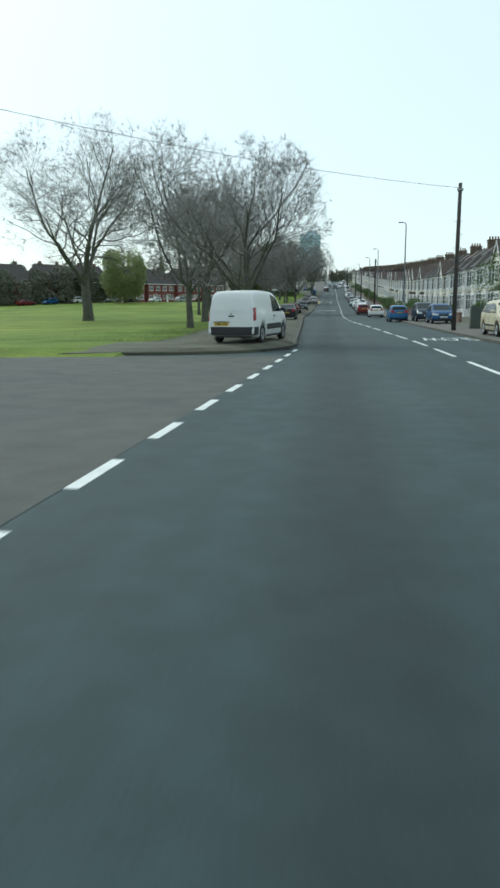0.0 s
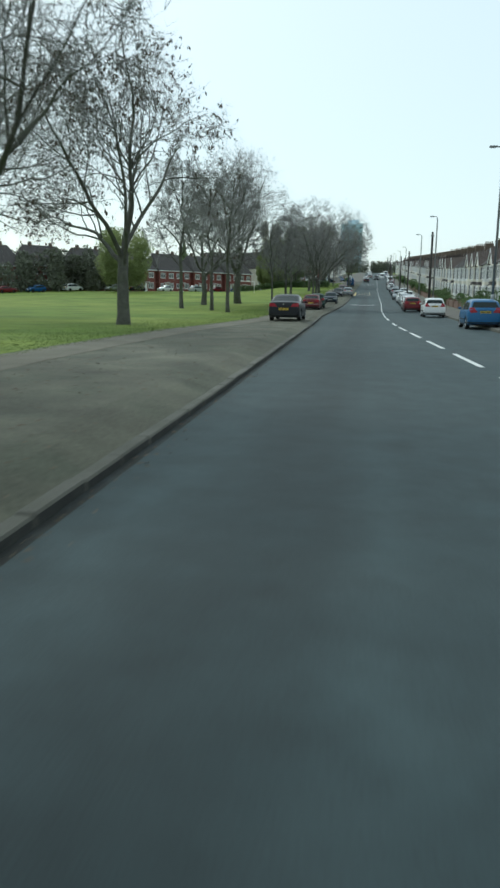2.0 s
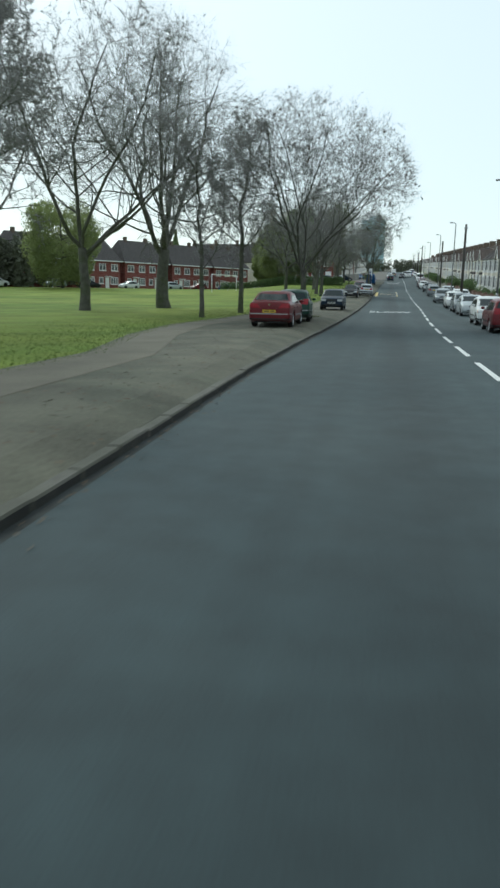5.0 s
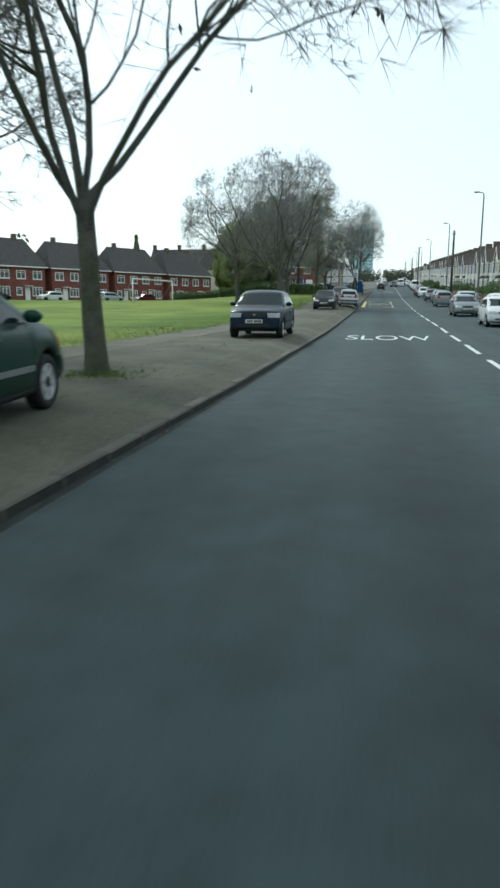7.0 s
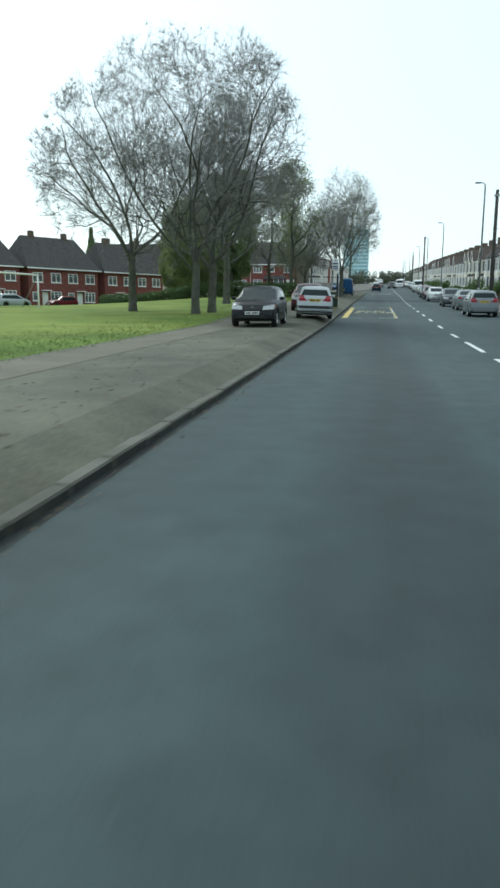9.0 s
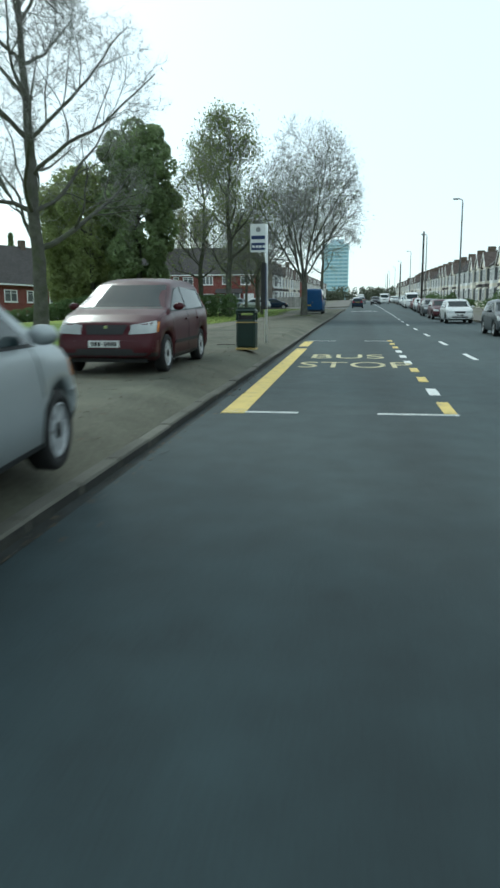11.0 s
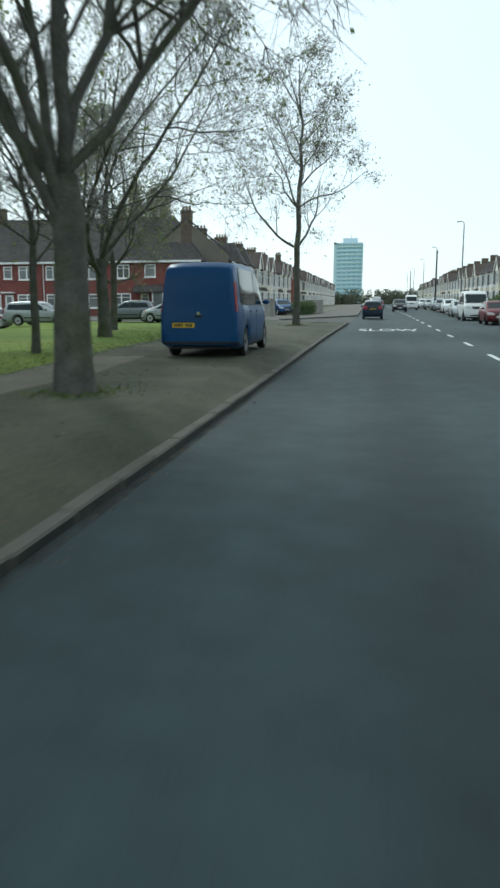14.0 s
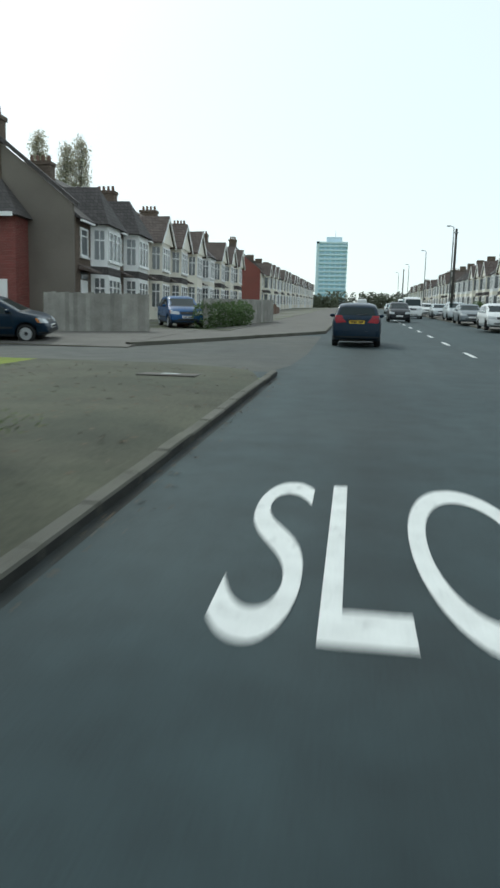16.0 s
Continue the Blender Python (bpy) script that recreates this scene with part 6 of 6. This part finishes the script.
# ---- tower block ----
def tower_block():
    root = thing("tower_block", pose(-17.5, 763, G(763) - 1) @ Matrix.Diagonal((0.93, 1, 1, 1)), "tall blue and white tower block of flats", "tower block")
    part("core", Shape().box(-11.0, 11.0, -9, 9, 0, 53), M_TBLUE, root)
    part("corner_pier", Shape().box(-11.6, -9.4, -9.5, 9.4, 0, 54.5, 0.1), M_CONC, root)
    for k in range(18):
        z = 1.5 + 2.9 * k
        part("balcony_band", Shape().box(-9.3, 11.5, -9.6, -8.8, z, z + 1.15), M_CONC, root)
        part("side_band", Shape().box(-11.4, 11.4, -8.79, 9.3, z + 0.1, z + 1.1), M_CONC, root)
        for j in range(5):
            part("window", Shape().box(-8.6 + 4.0 * j, -5.6 + 4.0 * j, -9.08, -8.9, z + 1.3, z + 2.7), M_TGLASS, root)
    part("roof_slab", Shape().box(-11.5, 11.5, -9.5, 9.5, 53, 54.2), M_CONC, root)
    part("plant_room", Shape().box(-4.5, 7, -5, 5, 54.2, 58), M_CONC, root)
    part("mast", Shape().tube([(2, 0, 58), (2, 0, 63)], [0.2, 0.1], 6), M_STEEL, root)


tower_block()


# ---- street furniture ----
def street_lamp(x, y):
    root = thing("street_lamp", pose(x, y, V(x, y)), "grey steel street lamp with a short arm", "street lamp", "street lamps")
    part("base_section", Shape().tube([(0, 0, 0), (0, 0, 1.5), (0, 0, 1.6)], [0.1, 0.1, 0.07], 10), M_STEEL, root, "", True)
    part("column", Shape().tube([(0, 0, 1.55), (0, 0, 8.35), (-0.04, 0, 8.55), (-0.14, 0, 8.62)], [0.068, 0.05, 0.045, 0.04], 8), M_STEEL, root, "", True)
    part("arm", Shape().tube([(-0.1, 0, 8.6), (-0.35, 0, 8.64)], [0.035, 0.03], 7), M_STEEL, root)
    head = part("lantern", Shape().box(-0.68, -0.28, -0.08, 0.08, 8.6, 8.68, 0.025), M_STEEL, root)
    part("lens", Shape().box(-0.64, -0.36, -0.06, 0.06, 8.575, 8.605, 0.01), M_LAMP, head)
    return root


for x, y in ((7.1, 67), (6.75, 97), (7.0, 120), (6.9, 155), (7.1, 183), (7.4, 217), (7.7, 247), (8.4, 281), (8.9, 315), (9.4, 347), (9.7, 383), (9.9, 418)):
    street_lamp(x, y)


def utility_pole(x, y, h=8.0):
    root = thing("utility_pole", pose(x, y, V(x, y) - 0.1), "dark timber telegraph pole", "utility pole", "telegraph poles")
    part("shaft", Shape().tube([(0, 0, 0), (0, 0, h * 0.5), (0, 0, h)], [0.13, 0.115, 0.095], 10), M_POLE, root, "", True)
    part("cap_ring", Shape().tube([(0, 0, h - 0.4), (0, 0, h - 0.28)], [0.17, 0.17], 10), M_STEEL, root)
    for k in range(5):
        part("step_iron", Shape().tube([(-0.25, 0, 3.2 + 0.7 * k), (0.25, 0, 3.2 + 0.7 * k)], [0.012, 0.012], 5), M_STEEL, root)
    return root


POLES = ((7.25, 41.4, 8.0), (6.6, 99.5, 7.6), (6.7, 141, 7.6), (7.1, 177.5, 7.6), (6.9, 242, 8.6), (8.5, 310, 8.0), (9.6, 396, 8.5), (-12.8, 24.6, 8.9))
for x, y, h in POLES:
    utility_pole(x, y, h)


def wire(a, b, sag, label):
    pts = [(a[0] + (b[0] - a[0]) * t, a[1] + (b[1] - a[1]) * t, a[2] + (b[2] - a[2]) * t - sag * 4 * t * (1 - t)) for t in [k / 24 for k in range(25)]]
    single("overhead_wire", Shape().tube(pts, [0.01] * 25, 5), M_BLACK, EYE, label, "wire", "overhead wires")


wire((7.25, 41.4, 7.55), (-12.8, 24.6, 8.4), 0.35, "black overhead wire strung across the road")


def bus_stop():
    root = thing("bus_stop", pose(-2.72, 182.7, V(-2.72, 182.7)), "white bus stop pole with flag sign and timetable case", "bus stop")
    part("pole", Shape().tube([(0, 0, 0), (0, 0, 3.38)], [0.042, 0.042], 10), M_SIGNW, root, "", True)
    flag = part("flag", Shape().box(-0.47, 0.0, -0.02, 0.02, 2.6, 3.39, 0.008), M_SIGNW, root)
    part("route_panel", Shape().box(-0.44, -0.04, -0.028, -0.018, 2.66, 2.86), M_SIGNB, flag)
    part("name_panel", Shape().box(-0.44, -0.04, -0.028, -0.018, 2.96, 3.06), M_SIGNB, flag)
    s = Shape()
    for k in range(4):
        s.box(-0.41 + 0.1 * k, -0.34 + 0.1 * k, -0.032, -0.027, 2.72, 2.79)
    part("route_bars", s, M_SIGNW, flag)
    part("roundel", Shape().prism([(-0.24 + 0.07 * math.cos(a * 0.524), 3.23 + 0.07 * math.sin(a * 0.524)) for a in range(12)], "y", -0.03, -0.018), M_STEEL, flag)
    case = part("timetable_case", Shape().box(-0.1, 0.02, -0.4, -0.05, 0.97, 2.28, 0.012), M_BLACK, root)
    part("timetable_sheet", Shape().box(0.018, 0.026, -0.36, -0.09, 1.05, 2.2), M_SIGNB, case)


bus_stop()


def litter_bin():
    root = thing("litter_bin", pose(-2.78, 179.3, V(-2.78, 179.3)) @ Matrix.Scale(0.82, 4), "dark green litter bin with a domed hood", "litter bin")
    part("drum", Shape().box(-0.29, 0.29, -0.29, 0.29, 0.05, 0.9, 0.06), M_BIN, root)
    part("hood", Shape().box(-0.31, 0.31, -0.31, 0.31, 1.1, 1.2, 0.05).box(-0.26, 0.26, -0.26, 0.26, 1.19, 1.25, 0.05), M_BIN, root)
    for sx_, sy_ in ((-1, -1), (1, -1), (-1, 1), (1, 1)):
        part("corner_post", Shape().box(sx_ * 0.25 - 0.035, sx_ * 0.25 + 0.035, sy_ * 0.25 - 0.035, sy_ * 0.25 + 0.035, 0.88, 1.12), M_BIN, root)
    part("plinth", Shape().box(-0.3, 0.3, -0.3, 0.3, 0.0, 0.06, 0.01), M_GOLD, root)
    part("liner", Shape().box(-0.22, 0.22, -0.22, 0.22, 0.85, 1.02), M_BLACK, root)
    part("band", Shape().box(-0.295, 0.295, -0.295, 0.295, 0.8, 0.83), M_GOLD, root)


litter_bin()


def goal_frame(xa, ya, xb, yb, h=2.44):
    """A football goal without its net: two posts, a crossbar and two back stays."""
    base = V(xa, ya)
    root = thing("football_goal", pose(xa, ya, base), "white tubular football goal standing on the grass", "goal")
    dx, dy, dz = xb - xa, yb - ya, V(xb, yb) - base
    nx, ny = -dy / 7.6, dx / 7.6
    part("post", Shape().tube([(0, 0, -0.1), (0, 0, h)], [0.06, 0.06], 10), M_FRAME, root, "", True)
    part("post", Shape().tube([(dx, dy, dz - 0.1), (dx, dy, h)], [0.06, 0.06], 10), M_FRAME, root, "", True)
    part("crossbar", Shape().tube([(0, 0, h), (dx, dy, h)], [0.06, 0.06], 10), M_FRAME, root, "", True)
    for x, y, z in ((0, 0, 0), (dx, dy, dz)):
        part("stay", Shape().tube([(x, y, h), (x + nx * 1.6, y + ny * 1.6, z)], [0.025, 0.025], 6), M_STEEL, root)


goal_frame(-24.1, 168.0, -22.1, 175.0)
for x, y, h in ((8.9, 43.5, 1.35), (9.8, 44.2, 1.5)):
    root = thing("street_cabinet", pose(x, y, V(x, y)), "dull green steel roadside cabinet", "cabinet", "roadside cabinets")
    part("case", Shape().box(-0.35, 0.35, -0.2, 0.2, 0.08, h, 0.015), M_CAB, root)
    part("plinth", Shape().box(-0.38, 0.38, -0.23, 0.23, 0, 0.08), M_KERB, root)
    part("door", Shape().box(-0.31, 0.31, -0.215, -0.198, 0.15, h - 0.08, 0.006), M_CAB, root)
for x, y in ((-3.5, 127.0), (-3.6, 181.4)):
    root = thing("drain_cover", pose(x, y, V(x, y)), "rusty iron service cover set in the verge", "cover")
    part("plate", Shape().box(-0.3, 0.3, -0.22, 0.22, -0.02, 0.012, 0.004), M_POLE, root)
root = thing("paving_slab", pose(-3.35, 257.0, V(-3.35, 257.0)), "pale concrete slab set flush in the verge", "paving")
part("slab", Shape().box(-0.55, 0.55, -0.4, 0.4, -0.05, 0.016, 0.005), M_PATH, root)
part("lifting_plate", Shape().box(-0.16, 0.16, -0.12, 0.12, 0.01, 0.022, 0.003), M_STEEL, root)

# ---- tufts round the feet of the street trees ----
def tuft(x, y, seed):
    r, s = random.Random(seed), Shape()
    for k in range(900):
        a, d = r.uniform(0, 6.28), abs(r.gauss(0.35, 0.4))
        px, py, h = x + math.cos(a) * d, y + math.sin(a) * d, r.uniform(0.03, 0.13) / (1 + 1.5 * d)
        z, q = V(px, py) + 0.005, r.uniform(0, 6.28)
        u, w = 0.009 * math.cos(q), 0.009 * math.sin(q)
        s.add([(px - u, py - w, z), (px + u, py + w, z), (px + r.gauss(0, 0.04), py + r.gauss(0, 0.04), z + h)], [(0, 1, 2)])
    single("grass_tuft", s, M_BLADE, EYE, "rough grass growing round the foot of a street tree", "grass", kind="stuff")


for k, (x, y) in enumerate(((-4.55, 110.5), (-4.2, 219.1), (-4.3, 251.0), (-3.3, 30.9))):
    tuft(x, y, 300 + k)

# ---- small pieces: kerb stones, grass blades, fallen leaves ----
kerb = thing("kerb", EYE, "worn dark concrete kerb stones along the verge", "kerb", kind="structure")
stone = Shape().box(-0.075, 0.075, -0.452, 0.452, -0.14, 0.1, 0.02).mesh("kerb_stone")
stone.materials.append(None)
stone.materials.append(M_KERB_SHADE)
# upright long sides take the colour with painted shade, tops stay pale
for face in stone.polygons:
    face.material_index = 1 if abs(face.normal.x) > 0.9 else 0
rk = random.Random(9)
for k in range(254):
    y = 28.0 + 0.91 * k
    x = KL(y) - 0.06
    yaw = math.degrees(math.atan2(-(KL(y + 0.45) - KL(y - 0.45)), 0.9))
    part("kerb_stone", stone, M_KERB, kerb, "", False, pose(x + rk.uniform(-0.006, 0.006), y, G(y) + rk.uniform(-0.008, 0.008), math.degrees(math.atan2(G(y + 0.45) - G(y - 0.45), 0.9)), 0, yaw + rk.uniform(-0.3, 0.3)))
bend = [(-1.03, 27.5), (-1.1, 26.6), (-1.25, 25.7), (-1.5, 24.9), (-1.9, 24.1), (-2.5, 23.4), (-3.3, 22.8), (-4.2, 22.4), (-5.1, 22.15)] + [(-6.0 - 0.91 * k, 22.0) for k in range(20)]
for (xa, ya), (xb, yb) in zip(bend, bend[1:]):
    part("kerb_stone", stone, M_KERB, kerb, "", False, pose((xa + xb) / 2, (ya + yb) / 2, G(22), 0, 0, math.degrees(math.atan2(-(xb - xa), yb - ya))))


def scatter(n, seed, y0, y1, pick, size, name, material, label, up=True):
    """Blades of grass or fallen leaves on the ground."""
    rng = np.random.default_rng(seed)
    y = rng.uniform(y0, y1, n)
    x = np.array([pick(rng, q) for q in y])
    z = np.array([V(a, b) for a, b in zip(x, y)])
    a = rng.uniform(0, 6.283, n)
    s = size * rng.uniform(0.5, 1.4, n)
    dx, dy = np.cos(a), np.sin(a)
    if up:
        v = np.stack([np.column_stack([x - dx * s * 0.15, y - dy * s * 0.15, z]), np.column_stack([x + dx * s * 0.15, y + dy * s * 0.15, z]), np.column_stack([x + dy * s * 0.5, y - dx * s * 0.5, z + s])], 1)
    else:
        v = np.stack([np.column_stack([x - dx * s, y - dy * s, z + 0.012]), np.column_stack([x + dy * s * 0.5, y - dx * s * 0.5, z + 0.02]), np.column_stack([x + dx * s, y + dy * s, z + 0.012])], 1)
    me = bpy.data.meshes.new(name)
    me.from_pydata(v.reshape(-1, 3).tolist(), [], np.arange(n * 3).reshape(-1, 3).tolist())
    return single(name, me, material, EYE, label, "ground cover", kind="stuff")


scatter(70000, 81, 26, 258, lambda r, y: GE(y) + 0.12 - abs(r.normal(0, 2.2)), 0.05, "grass_blades", M_BLADE, "grass blades along the park edge")
scatter(9000, 82, 24, 259, lambda r, y: GE(y) + (KL(y) - GE(y)) * r.uniform(0.0, 0.95), 0.045, "fallen_leaves", M_EARTH, "dry leaves and litter on the verge", False)
scatter(2500, 83, 28, 258, lambda r, y: KL(y) + 0.05 + abs(r.normal(0, 0.12)), 0.03, "gutter_litter", M_EARTH, "leaf litter lying in the gutter", False)


def garden_shrub(x, y, w, h, seed):
    root = thing("garden_shrub", pose(x, y, V(x, y)), "rounded green shrub in a front garden", "shrub", "front garden shrubs")
    rng = np.random.default_rng(seed)
    part("stem", Shape().tube([(0, 0, -0.05), (0.03, 0, h * 0.5)], [0.05, 0.02], 6), M_BARK, root)
    part("foliage", cloud([(rng.normal(0, w * 0.3), rng.normal(0, w * 0.3), h * rng.uniform(0.35, 0.8), w * 0.45, w * 0.45, h * 0.3) for _ in range(6)], 220, 0.09, seed), M_HEDGE, root)


rs = random.Random(21)
for k in range(34):
    y = 52 + 8.2 * k + rs.uniform(-2, 2)
    garden_shrub(rs.uniform(10.6, 13.2), y, rs.uniform(0.9, 1.8), rs.uniform(1.0, 2.2), 200 + k)
garden_shrub(12.2, 50.5, 2.6, 4.6, 190)
garden_shrub(13.8, 47.5, 2.6, 5.0, 191)
